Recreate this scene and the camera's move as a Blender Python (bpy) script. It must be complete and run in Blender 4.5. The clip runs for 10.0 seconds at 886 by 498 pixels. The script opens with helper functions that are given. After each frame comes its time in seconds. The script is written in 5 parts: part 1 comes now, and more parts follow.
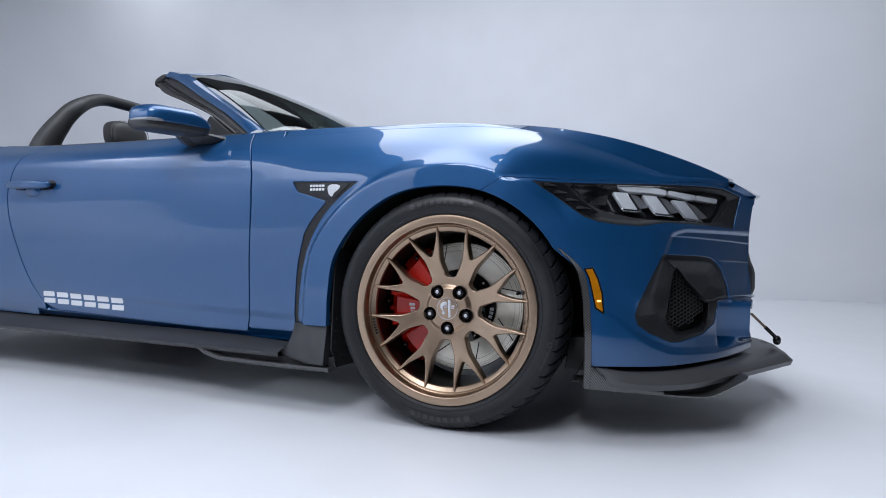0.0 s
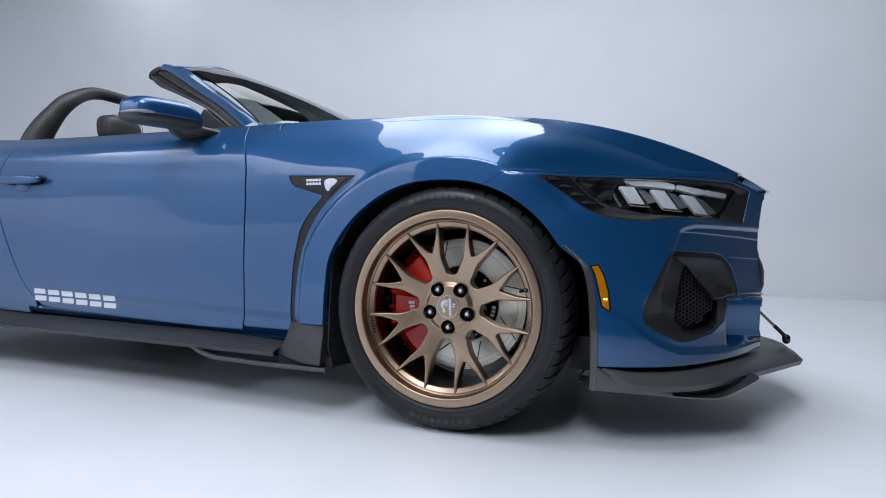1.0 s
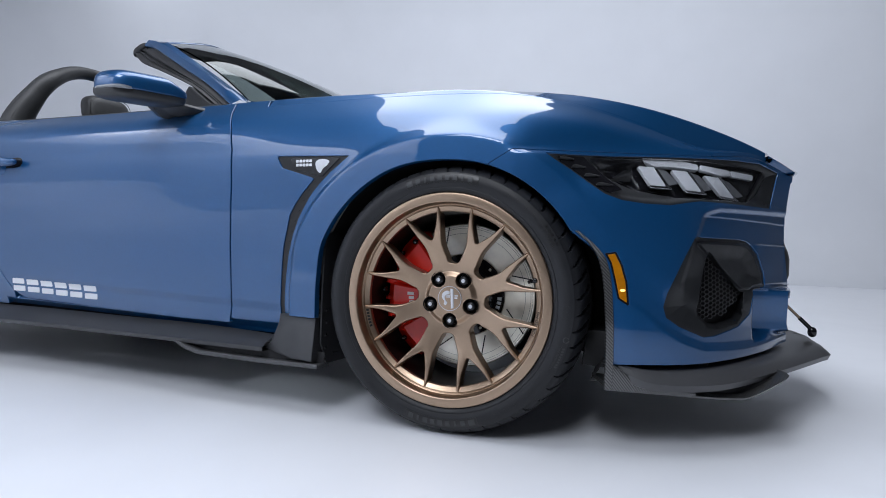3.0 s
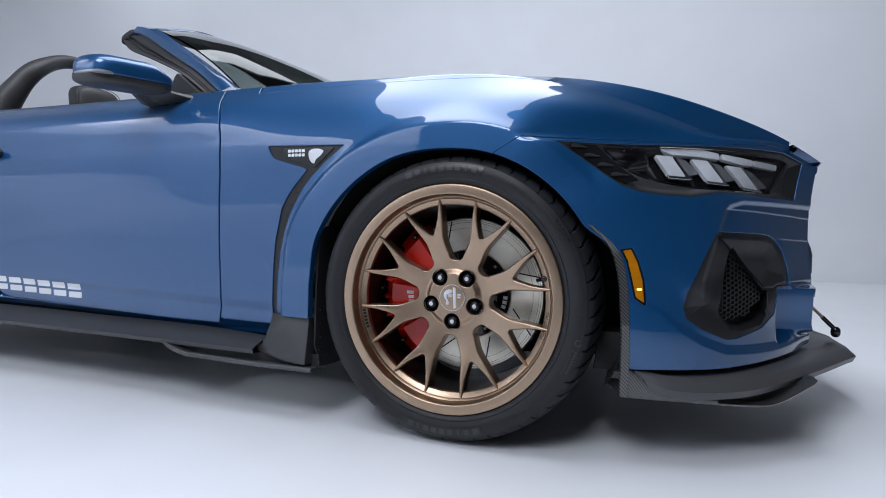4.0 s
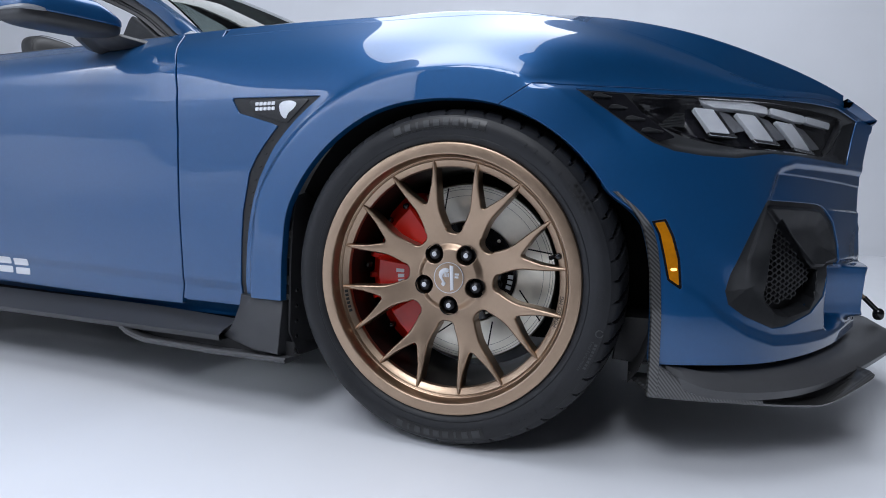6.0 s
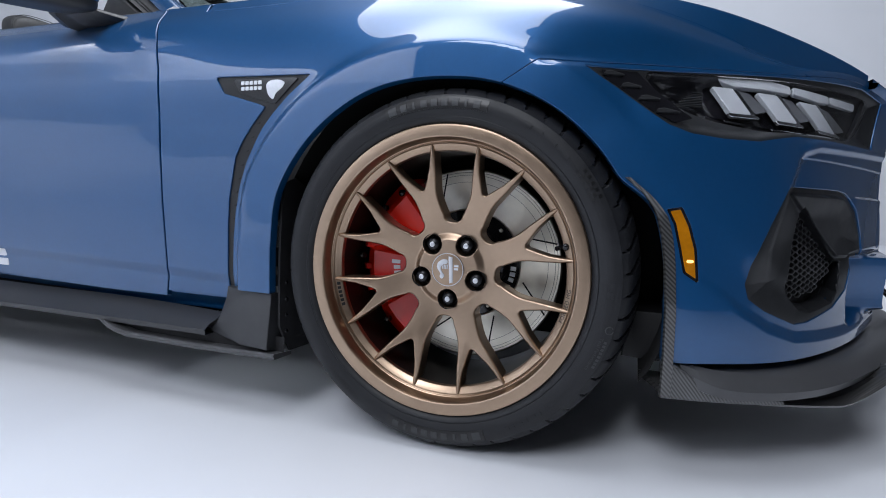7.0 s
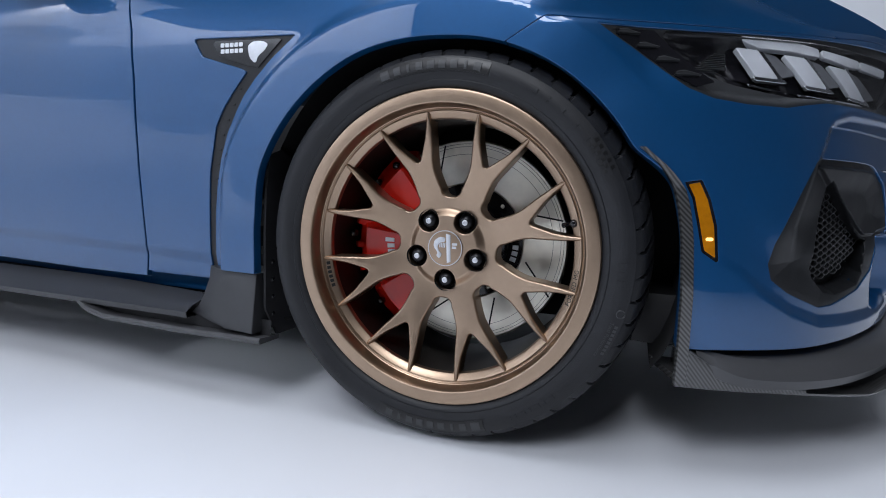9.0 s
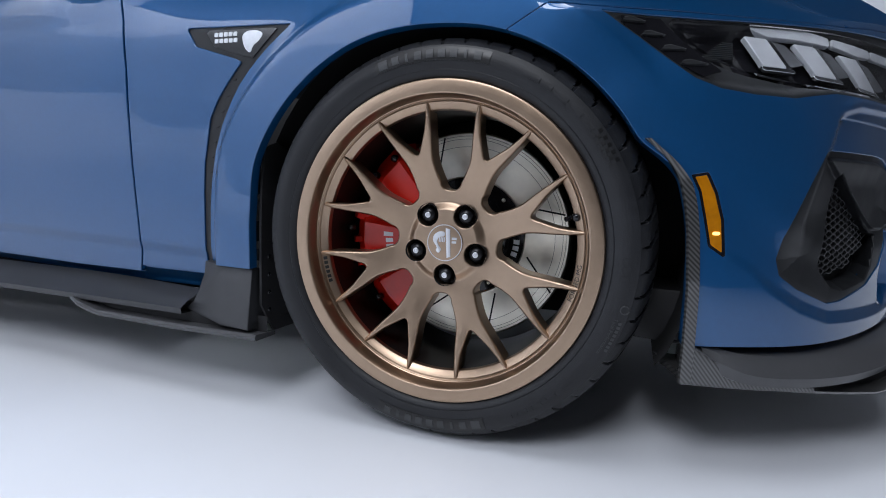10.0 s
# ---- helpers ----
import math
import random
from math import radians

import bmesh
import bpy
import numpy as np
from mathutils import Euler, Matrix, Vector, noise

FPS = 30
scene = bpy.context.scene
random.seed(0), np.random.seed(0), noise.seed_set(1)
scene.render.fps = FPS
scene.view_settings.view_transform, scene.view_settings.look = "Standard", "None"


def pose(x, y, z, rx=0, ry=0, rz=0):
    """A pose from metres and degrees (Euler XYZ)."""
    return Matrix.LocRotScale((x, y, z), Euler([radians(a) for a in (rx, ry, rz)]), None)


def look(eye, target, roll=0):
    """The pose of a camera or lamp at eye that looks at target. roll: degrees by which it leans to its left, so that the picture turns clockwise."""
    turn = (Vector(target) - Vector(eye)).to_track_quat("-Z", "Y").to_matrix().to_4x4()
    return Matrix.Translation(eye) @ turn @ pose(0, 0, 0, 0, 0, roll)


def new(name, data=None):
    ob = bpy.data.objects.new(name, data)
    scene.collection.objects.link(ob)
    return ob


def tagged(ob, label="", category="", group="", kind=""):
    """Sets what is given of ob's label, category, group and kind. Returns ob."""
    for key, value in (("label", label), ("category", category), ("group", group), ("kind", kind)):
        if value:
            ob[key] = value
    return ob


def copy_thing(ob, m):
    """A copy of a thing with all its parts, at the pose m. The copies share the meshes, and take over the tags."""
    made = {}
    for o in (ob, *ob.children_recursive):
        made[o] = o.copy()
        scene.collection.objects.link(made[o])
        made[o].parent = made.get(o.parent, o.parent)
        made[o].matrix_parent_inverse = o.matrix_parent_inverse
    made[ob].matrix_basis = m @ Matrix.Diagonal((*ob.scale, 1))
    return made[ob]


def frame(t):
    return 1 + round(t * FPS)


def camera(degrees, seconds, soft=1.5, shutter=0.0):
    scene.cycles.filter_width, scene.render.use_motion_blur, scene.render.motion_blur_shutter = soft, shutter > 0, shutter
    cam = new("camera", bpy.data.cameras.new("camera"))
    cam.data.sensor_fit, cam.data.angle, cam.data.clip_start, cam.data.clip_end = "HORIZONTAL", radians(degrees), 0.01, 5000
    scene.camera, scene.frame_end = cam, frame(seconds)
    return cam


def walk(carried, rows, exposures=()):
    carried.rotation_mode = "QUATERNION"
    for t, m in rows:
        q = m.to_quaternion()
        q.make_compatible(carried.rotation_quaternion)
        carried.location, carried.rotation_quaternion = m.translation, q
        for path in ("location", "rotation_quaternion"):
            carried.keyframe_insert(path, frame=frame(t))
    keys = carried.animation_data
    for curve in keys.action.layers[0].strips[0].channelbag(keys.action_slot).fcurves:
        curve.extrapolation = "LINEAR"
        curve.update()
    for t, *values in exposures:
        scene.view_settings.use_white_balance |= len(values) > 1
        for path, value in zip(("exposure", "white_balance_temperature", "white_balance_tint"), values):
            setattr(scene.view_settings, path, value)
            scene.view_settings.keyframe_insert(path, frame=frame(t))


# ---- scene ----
cam = camera(78.6, 10.0, soft=1.0)
PATH = [
    (0, (0.495, -1.431, 0.472), (-0.161, 0.458, 0.518), 1.7),
    (0.5, (0.489, -1.409, 0.472), (-0.169, 0.48, 0.514), 1.7),
    (1, (0.478, -1.382, 0.471), (-0.179, 0.506, 0.506), 1.7),
    (1.5, (0.472, -1.357, 0.47), (-0.189, 0.531, 0.495), 1.7),
    (2, (0.464, -1.33, 0.467), (-0.199, 0.557, 0.484), 1.7),
    (2.5, (0.454, -1.3, 0.468), (-0.21, 0.586, 0.471), 1.7),
    (4, (0.412, -1.173, 0.47), (-0.264, 0.709, 0.443), 1.6),
    (4.5, (0.395, -1.126, 0.468), (-0.281, 0.756, 0.425), 1.7),
    (5, (0.38, -1.077, 0.466), (-0.297, 0.803, 0.388), 1.8),
    (5.5, (0.364, -1.028, 0.469), (-0.303, 0.854, 0.359), 1.7),
    (7, (0.327, -0.917, 0.467), (-0.331, 0.964, 0.289), 1.8),
    (7.5, (0.32, -0.896, 0.465), (-0.333, 0.983, 0.262), 1.8),
    (8, (0.314, -0.877, 0.46), (-0.336, 1.001, 0.235), 1.8),
    (8.5, (0.31, -0.861, 0.458), (-0.339, 1.016, 0.219), 1.8),
    (9, (0.304, -0.846, 0.454), (-0.342, 1.03, 0.205), 1.9),
    (9.5, (0.301, -0.834, 0.456), (-0.345, 1.04, 0.189), 1.8),
    (10, (0.297, -0.826, 0.45), (-0.346, 1.049, 0.184), 1.9),
]
walk(cam, [(t, look(eye, target, roll)) for t, eye, target, roll in PATH])

# ---- light: a white cyclorama under one large overhead softbox ----
world = bpy.data.worlds.new("studio_dark")
world.use_nodes = True
scene.world = world
world.node_tree.nodes["Background"].inputs[1].default_value = 0.12


def area_lamp(name, place, target, wide, deep, watts, colour):
    data = bpy.data.lights.new(name, "AREA")
    data.shape, data.size, data.size_y, data.energy, data.color = "RECTANGLE", wide, deep, watts, colour
    ob = new(name, data)
    ob.matrix_world = look(place, target)
    return ob


COOL = (0.87, 0.915, 1.01)
# one long softbox over the bonnet, and unseen lamps that wash the walls
area_lamp("overhead_light", (-0.65, 0.55, 4.6), (-0.65, 0.551, 0), 2.49, 4.69, 98, COOL)
# unseen fill added high behind the camera to lift wheel and floor
area_lamp("front_light", (-0.6, -4.4, 5.2), (0.5, -0.2, 0.2), 2.6, 2.4, 108, COOL)
# unseen lamp added only to put a pale reflection low in the windscreen
area_lamp("back_light", (-3.3, 3.4, 4.9), (-3.3, 3.401, 0), 1.3, 1.3, 5, COOL)
area_lamp("wall_light", (-0.8, 5.0, 6.6), (-0.5, 10.5, 2.5), 13.0, 1.2, 178, COOL)
area_lamp("flat_light", (-5.2, -3.6, 5.2), (-5.2, -6.4, 4.4), 5.0, 1.0, 330, COOL)
scene.view_settings.exposure = 1.05


# ---- materials ----
def material(name, colour, rough=0.5, metal=0.0, grain=0.0, scale=40.0, bump=0.0, bump_scale=300.0, coat=0.0, coat_rough=0.03, rough_var=0.0, **more):
    """A principled surface whose colour varies by grain at two scales, with fine relief."""
    m = bpy.data.materials.new(name)
    m.use_nodes = True
    t = m.node_tree
    p = t.nodes["Principled BSDF"]
    p.inputs["Base Color"].default_value = (*colour, 1)
    p.inputs["Roughness"].default_value, p.inputs["Metallic"].default_value = rough, metal
    p.inputs["Coat Weight"].default_value, p.inputs["Coat Roughness"].default_value = coat, coat_rough
    for key, value in more.items():
        p.inputs[key.replace("_", " ")].default_value = value
    where = t.nodes.new("ShaderNodeTexCoord").outputs["Object"]

    def noise_at(s, detail=4):
        n = t.nodes.new("ShaderNodeTexNoise")
        n.inputs["Scale"].default_value, n.inputs["Detail"].default_value = s, detail
        t.links.new(where, n.inputs["Vector"])
        return n.outputs["Fac"]

    if grain:
        add = t.nodes.new("ShaderNodeMath")
        add.operation = "ADD"
        t.links.new(noise_at(scale), add.inputs[0])
        t.links.new(noise_at(scale * 0.12), add.inputs[1])
        span = t.nodes.new("ShaderNodeMapRange")
        span.inputs["From Min"].default_value, span.inputs["From Max"].default_value = 0.6, 1.4
        span.inputs["To Min"].default_value, span.inputs["To Max"].default_value = 1 - grain, 1 + grain
        t.links.new(add.outputs[0], span.inputs["Value"])
        mix = t.nodes.new("ShaderNodeVectorMath")
        mix.operation = "SCALE"
        mix.inputs[0].default_value = colour
        t.links.new(span.outputs[0], mix.inputs["Scale"])
        t.links.new(mix.outputs[0], p.inputs["Base Color"])
    if rough_var:
        span = t.nodes.new("ShaderNodeMapRange")
        span.inputs["From Min"].default_value, span.inputs["From Max"].default_value = 0.3, 0.7
        span.inputs["To Min"].default_value, span.inputs["To Max"].default_value = max(0.02, rough - rough_var), rough + rough_var
        t.links.new(noise_at(scale * 0.5, 6), span.inputs["Value"])
        t.links.new(span.outputs[0], p.inputs["Roughness"])
    if bump:
        b = t.nodes.new("ShaderNodeBump")
        b.inputs["Strength"].default_value, b.inputs["Distance"].default_value = bump, 0.001
        t.links.new(noise_at(bump_scale, 3), b.inputs["Height"])
        t.links.new(b.outputs[0], p.inputs["Normal"])
    return m


def carbon_fibre():
    """A twill weave of dark carbon under clear lacquer."""
    m = material("carbon_fibre", (0.03, 0.032, 0.035), 0.35, 0.2, coat=1.0, coat_rough=0.04)
    t = m.node_tree
    p = t.nodes["Principled BSDF"]
    where = t.nodes.new("ShaderNodeTexCoord").outputs["Object"]
    w = t.nodes.new("ShaderNodeTexWave")
    w.wave_type, w.bands_direction = "BANDS", "DIAGONAL"
    w.inputs["Scale"].default_value, w.inputs["Distortion"].default_value = 80, 0.0
    t.links.new(where, w.inputs["Vector"])
    ramp = t.nodes.new("ShaderNodeMapRange")
    ramp.inputs["To Min"].default_value, ramp.inputs["To Max"].default_value = 0.006, 0.085
    t.links.new(w.outputs["Fac"], ramp.inputs["Value"])
    t.links.new(ramp.outputs[0], p.inputs["Base Color"])
    return m


def studio_floor():
    """White floor paint with a dull gloss and faint mopped smears."""
    m = material("white_painted_floor", (0.78, 0.80, 0.84), 0.32, grain=0.03, scale=3.5, rough_var=0.06)
    t = m.node_tree
    p = t.nodes["Principled BSDF"]
    where = t.nodes.new("ShaderNodeTexCoord").outputs["Object"]
    # mopped smears: long soft streaks that change the gloss
    place = t.nodes.new("ShaderNodeMapping")
    place.inputs["Rotation"].default_value[2] = 0.5
    place.inputs["Scale"].default_value = (0.4, 1.0, 1.0)
    t.links.new(where, place.inputs["Vector"])
    smear = t.nodes.new("ShaderNodeTexNoise")
    smear.inputs["Scale"].default_value, smear.inputs["Detail"].default_value, smear.inputs["Distortion"].default_value = 9, 3, 0.4
    t.links.new(place.outputs[0], smear.inputs["Vector"])
    gloss = t.nodes.new("ShaderNodeMapRange")
    gloss.inputs["From Min"].default_value, gloss.inputs["From Max"].default_value = 0.35, 0.65
    gloss.inputs["To Min"].default_value, gloss.inputs["To Max"].default_value = 0.31, 0.34
    t.links.new(smear.outputs["Fac"], gloss.inputs["Value"])
    t.links.new(gloss.outputs[0], p.inputs["Roughness"])
    return m


PAINT = material("metallic_blue_paint", (0.0, 0.069, 0.208), 0.45, 0.5, grain=0.05, scale=900, coat=1.0, coat_rough=0.025, Coat_IOR=1.57)
TRIM = material("satin_trim_plastic", (0.030, 0.031, 0.034), 0.40, grain=0.10, scale=80, bump=0.08, bump_scale=1200)
SATIN = material("satin_black_plastic", (0.016, 0.017, 0.019), 0.44, Specular_IOR_Level=0.35, grain=0.15, scale=60, bump=0.12, bump_scale=900, rough_var=0.05)
# lighter copy of the satin black, with the overhead sheen in its colour
AERO = material("satin_aero_plastic", (0.060, 0.061, 0.065), 0.40, grain=0.06, scale=90, bump=0.06, bump_scale=1500)
MATTE = material("matte_black_plastic", (0.016, 0.016, 0.018), 0.6, grain=0.2, scale=50, bump=0.15, bump_scale=700)
# near black for real linings, and for shade in slots, pockets and mesh
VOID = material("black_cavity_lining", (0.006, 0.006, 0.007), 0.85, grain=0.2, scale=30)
MESH = material("moulded_grey_mesh", (0.06, 0.061, 0.066), 0.45, grain=0.1, scale=60)
NUT = material("black_chrome_nut", (0.012, 0.012, 0.014), 0.30, 0.4)
GLOSS = material("gloss_black_plastic", (0.008, 0.008, 0.010), 0.12, grain=0.1, scale=30)
RUBBER = material("tyre_rubber", (0.0105, 0.0112, 0.0135), 0.50, Specular_IOR_Level=0.36, grain=0.25, scale=45, bump=0.25, bump_scale=500, rough_var=0.08)
RUBBER_MARK = material("raised_rubber_marking", (0.034, 0.035, 0.038), 0.5, grain=0.2, scale=60)
RUBBER_DARK = material("smooth_dark_rubber", (0.0035, 0.0035, 0.004), 0.40, grain=0.2, scale=60)
BRONZE = material("satin_bronze_metal", (0.385, 0.28, 0.20), 0.36, 1.0, grain=0.06, scale=80, bump=0.05, bump_scale=900, rough_var=0.04)
# near black: the shade inside the rim is put into the colour
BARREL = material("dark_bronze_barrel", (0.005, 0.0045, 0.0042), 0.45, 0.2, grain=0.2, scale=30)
STEEL = material("machined_steel", (0.86, 0.82, 0.72), 0.36, 1.0, grain=0.08, scale=60, bump=0.1, bump_scale=400, rough_var=0.08)
brushed = STEEL.node_tree.nodes.new("ShaderNodeTangent")
brushed.direction_type, brushed.axis = "RADIAL", "Y"
STEEL.node_tree.links.new(brushed.outputs[0], STEEL.node_tree.nodes["Principled BSDF"].inputs["Tangent"])
STEEL.node_tree.nodes["Principled BSDF"].inputs["Anisotropic"].default_value = 0.75
RED = material("red_caliper_paint", (0.60, 0.012, 0.004), 0.32, grain=0.08, scale=40, coat=0.25, coat_rough=0.1)
WHITE = material("white_vinyl", (0.72, 0.74, 0.78), 0.4, grain=0.04, scale=60)
SILVER = material("brushed_silver", (0.62, 0.63, 0.66), 0.32, 0.6, grain=0.08, scale=120)
CHROME = material("bright_chrome", (0.8, 0.8, 0.82), 0.08, 1.0)
AMBER = material("amber_lens", (0.45, 0.16, 0.003), 0.12, grain=0.15, scale=160, coat=1.0, bump=0.5, bump_scale=260)
LAMP_WHITE = material("frosted_light_guide", (0.30, 0.31, 0.33), 0.3, grain=0.10, scale=50, coat=0.6)
# dark grey that paints the shadow between the light bars onto their facets
FACET = material("smoked_lamp_facet", (0.075, 0.078, 0.085), 0.22, grain=0.1, scale=60, coat=0.5)
LEATHER = material("black_leather", (0.03, 0.031, 0.033), 0.5, grain=0.2, scale=70, bump=0.4, bump_scale=350)
CARBON = carbon_fibre()
GLASS = material("tinted_windscreen_glass", (0.27, 0.33, 0.31), 0.0, Transmission_Weight=1.0, IOR=1.3)
LENS = material("clear_lamp_lens", (0.93, 0.95, 0.97), 0.0, Transmission_Weight=1.0, IOR=1.16)
FLOOR = studio_floor()
WALL = material("white_painted_wall", (0.70, 0.72, 0.76), 0.7, grain=0.03, scale=1.5)
PALE = material("pale_grey_flat", (0.46, 0.48, 0.51), 0.8, grain=0.04, scale=2)
GREY = material("grey_painted_wall", (0.07, 0.071, 0.075), 0.8, grain=0.05, scale=2)
DARK_SHEET = material("dark_studio_carpet", (0.05, 0.05, 0.055), 0.9, grain=0.2, scale=8)
DRAPE = material("dark_drape_cloth", (0.04, 0.04, 0.043), 0.9, grain=0.2, scale=6)
CEILING = material("dark_studio_ceiling", (0.03, 0.03, 0.032), 0.9, grain=0.2, scale=4)
LED = material("lit_marker_diode", (1.0, 0.65, 0.2), 0.3, Emission_Color=(1.0, 0.55, 0.12, 1), Emission_Strength=1.3)


# ---- mesh tools ----
def mesh_of(name, verts, faces, normals=None, smooth_angle=35.0):
    me = bpy.data.meshes.new(name)
    me.from_pydata([tuple(map(float, p)) for p in verts], [], [tuple(map(int, f)) for f in faces])
    me.shade_smooth()
    if normals is not None:
        me.normals_split_custom_set_from_vertices([tuple(map(float, n)) for n in normals])
    elif smooth_angle is not None:
        me.set_sharp_from_angle(angle=radians(smooth_angle))
    return me


def part(name, me, mat, parent, label="", at=None):
    """One mesh object under a thing or a part; me is a mesh or a bmesh."""
    if isinstance(me, bmesh.types.BMesh):
        bm, me = me, bpy.data.meshes.new(name)
        bmesh.ops.recalc_face_normals(bm, faces=bm.faces)
        bm.to_mesh(me)
        bm.free()
        me.shade_smooth()
        me.set_sharp_from_angle(angle=radians(35))
    if not me.materials:
        me.materials.append(mat)
    ob = new(name, me)
    ob.parent = parent
    if at is not None:
        ob.matrix_local = at
    if label:
        tagged(ob, label=label)
    return ob


def normals_of(P, u, v):
    e = 1e-4
    a, b = P(u + e, v) - P(u - e, v), P(u, v + e) - P(u, v - e)
    n = np.cross(a, b)
    n /= np.maximum(np.linalg.norm(n, axis=-1, keepdims=True), 1e-12)
    return n


def shifted(P, d):
    """The surface P moved out by d along its normal."""
    return lambda u, v: P(u, v) + normals_of(P, u, v) * d


def trim(P, us, vs, keeps, flange=0.012, inward=None):
    """A grid over (us, vs) on P, cut to where every keep(p, u, v) is positive; its rim is turned in by flange. Returns a mesh with P's own normals."""
    U, V = np.meshgrid(us, vs, indexing="ij")
    pos = P(U, V)
    K = np.stack([np.broadcast_to(k(pos, U, V), U.shape) for k in keeps], -1) if keeps else np.ones(U.shape + (1,))
    uv, faces, index = [], [], {}

    def vertex(a):
        key = (round(a[0] * 1e6), round(a[1] * 1e6))
        if key not in index:
            index[key] = len(uv)
            uv.append(a[:2])
        return index[key]

    good = K > 0
    for i in range(len(us) - 1):
        for j in range(len(vs) - 1):
            g = good[i:i + 2, j:j + 2].reshape(4, -1)
            if not g.any(0).all():
                continue
            cell = [np.concatenate([[U[a, b], V[a, b]], K[a, b]]) for a, b in ((i, j), (i + 1, j), (i + 1, j + 1), (i, j + 1))]
            if not g.all():
                for c in range(2, 2 + K.shape[-1]):
                    kept = []
                    for a, b in zip(cell, cell[1:] + cell[:1]):
                        if a[c] > 0:
                            kept.append(a)
                        if (a[c] > 0) != (b[c] > 0):
                            kept.append(a + (b - a) * (a[c] / (a[c] - b[c])))
                    cell = kept
                    if len(cell) < 3:
                        break
            ids = [vertex(a) for a in cell] if len(cell) > 2 else []
            ids = [q for n, q in enumerate(ids) if q != ids[n - 1]]
            if len(set(ids)) == len(ids) > 2:
                faces.append(ids)
    uv = np.array(uv)
    verts = P(uv[:, 0], uv[:, 1])
    nor = normals_of(P, uv[:, 0], uv[:, 1])
    if flange:
        count = {}
        for f in faces:
            for a, b in zip(f, f[1:] + f[:1]):
                count[(a, b)] = count.get((a, b), 0) + 1
        rim = [e for e in count if (e[1], e[0]) not in count]
        ring = sorted({a for e in rim for a in e})
        n0 = len(verts)
        if inward is None and flange > 0.006:
            # a rolled edge, then the flange
            out = np.zeros_like(verts)
            for a, b in rim:
                d = np.cross(verts[b] - verts[a], nor[a])
                d /= max(np.linalg.norm(d), 1e-9)
                out[a] += d
                out[b] += d
            out = out[ring] / np.maximum(np.linalg.norm(out[ring], axis=1, keepdims=True), 1e-9)
            base, n1 = verts[ring], nor[ring]
            verts = np.concatenate([verts, base - n1 * 0.0006 + out * 0.0009, base - n1 * 0.0022 + out * 0.0014, base - n1 * flange + out * 0.0014])
            nor = np.concatenate([nor, n1 * 0.75 + out * 0.66, n1 * 0.15 + out, out])
            at = {a: k for k, a in enumerate(ring)}
            m = len(ring)
            for a, b in rim:
                rows = [(a, b)] + [(n0 + q * m + at[a], n0 + q * m + at[b]) for q in range(3)]
                faces += [[q1, q0, p0, p1] for (q0, q1), (p0, p1) in zip(rows, rows[1:])]
            return mesh_of("panel", verts, faces, nor)
        first = {a: n0 + k for k, a in enumerate(ring)}
        second = {a: n0 + len(ring) + k for k, a in enumerate(ring)}
        verts = np.concatenate([verts, verts[ring], verts[ring] - nor[ring] * flange if inward is None else verts[ring] + np.asarray(inward)])
        nor = np.concatenate([nor, np.zeros((2 * len(ring), 3))])
        faces = faces + [[first[b], first[a], second[a], second[b]] for a, b in rim]
    return mesh_of("panel", verts, faces, nor)


def inside(poly, u, z):
    """The signed distance to a polygon in (x, z): positive inside."""
    poly = np.asarray(poly, float)
    d, odd = np.full(np.shape(u), 9.0), np.zeros(np.shape(u), bool)
    for (x0, z0), (x1, z1) in zip(poly, np.roll(poly, -1, 0)):
        ex, ez = x1 - x0, z1 - z0
        t = np.clip(((u - x0) * ex + (z - z0) * ez) / (ex * ex + ez * ez + 1e-12), 0, 1)
        d = np.minimum(d, np.hypot(u - x0 - t * ex, z - z0 - t * ez))
        odd ^= ((z0 > z) != (z1 > z)) & (u < x0 + (z - z0) * ex / (ez if abs(ez) > 1e-12 else 1e-12))
    return np.where(odd, d, -d)


def rounded(points, times=2):
    """Corner-cut polygon."""
    p = np.asarray(points, float)
    for _ in range(times):
        q = np.roll(p, -1, 0)
        p = np.stack([0.78 * p + 0.22 * q, 0.22 * p + 0.78 * q], 1).reshape(-1, 2)
    return p


def lathe(profile, steps=96, shape=None, closed=False):
    """Turn a profile of (radius, y) round the y axis. shape(radius, y, angle) may move points."""
    prof = np.array(profile, float)
    a = np.linspace(0, 2 * np.pi, steps, endpoint=False)
    R, A = np.meshgrid(prof[:, 0], a)
    Yv = np.broadcast_to(prof[:, 1], R.shape)
    if shape:
        R, Yv = shape(R, Yv, A)
    verts = np.stack([R * np.cos(A), Yv, R * np.sin(A)], -1).reshape(-1, 3)
    n, faces = len(prof), []
    for i in range(steps):
        for j in range(n if closed else n - 1):
            k = (j + 1) % n
            faces.append((i * n + j, i * n + k, (i + 1) % steps * n + k, (i + 1) % steps * n + j))
    return verts, faces


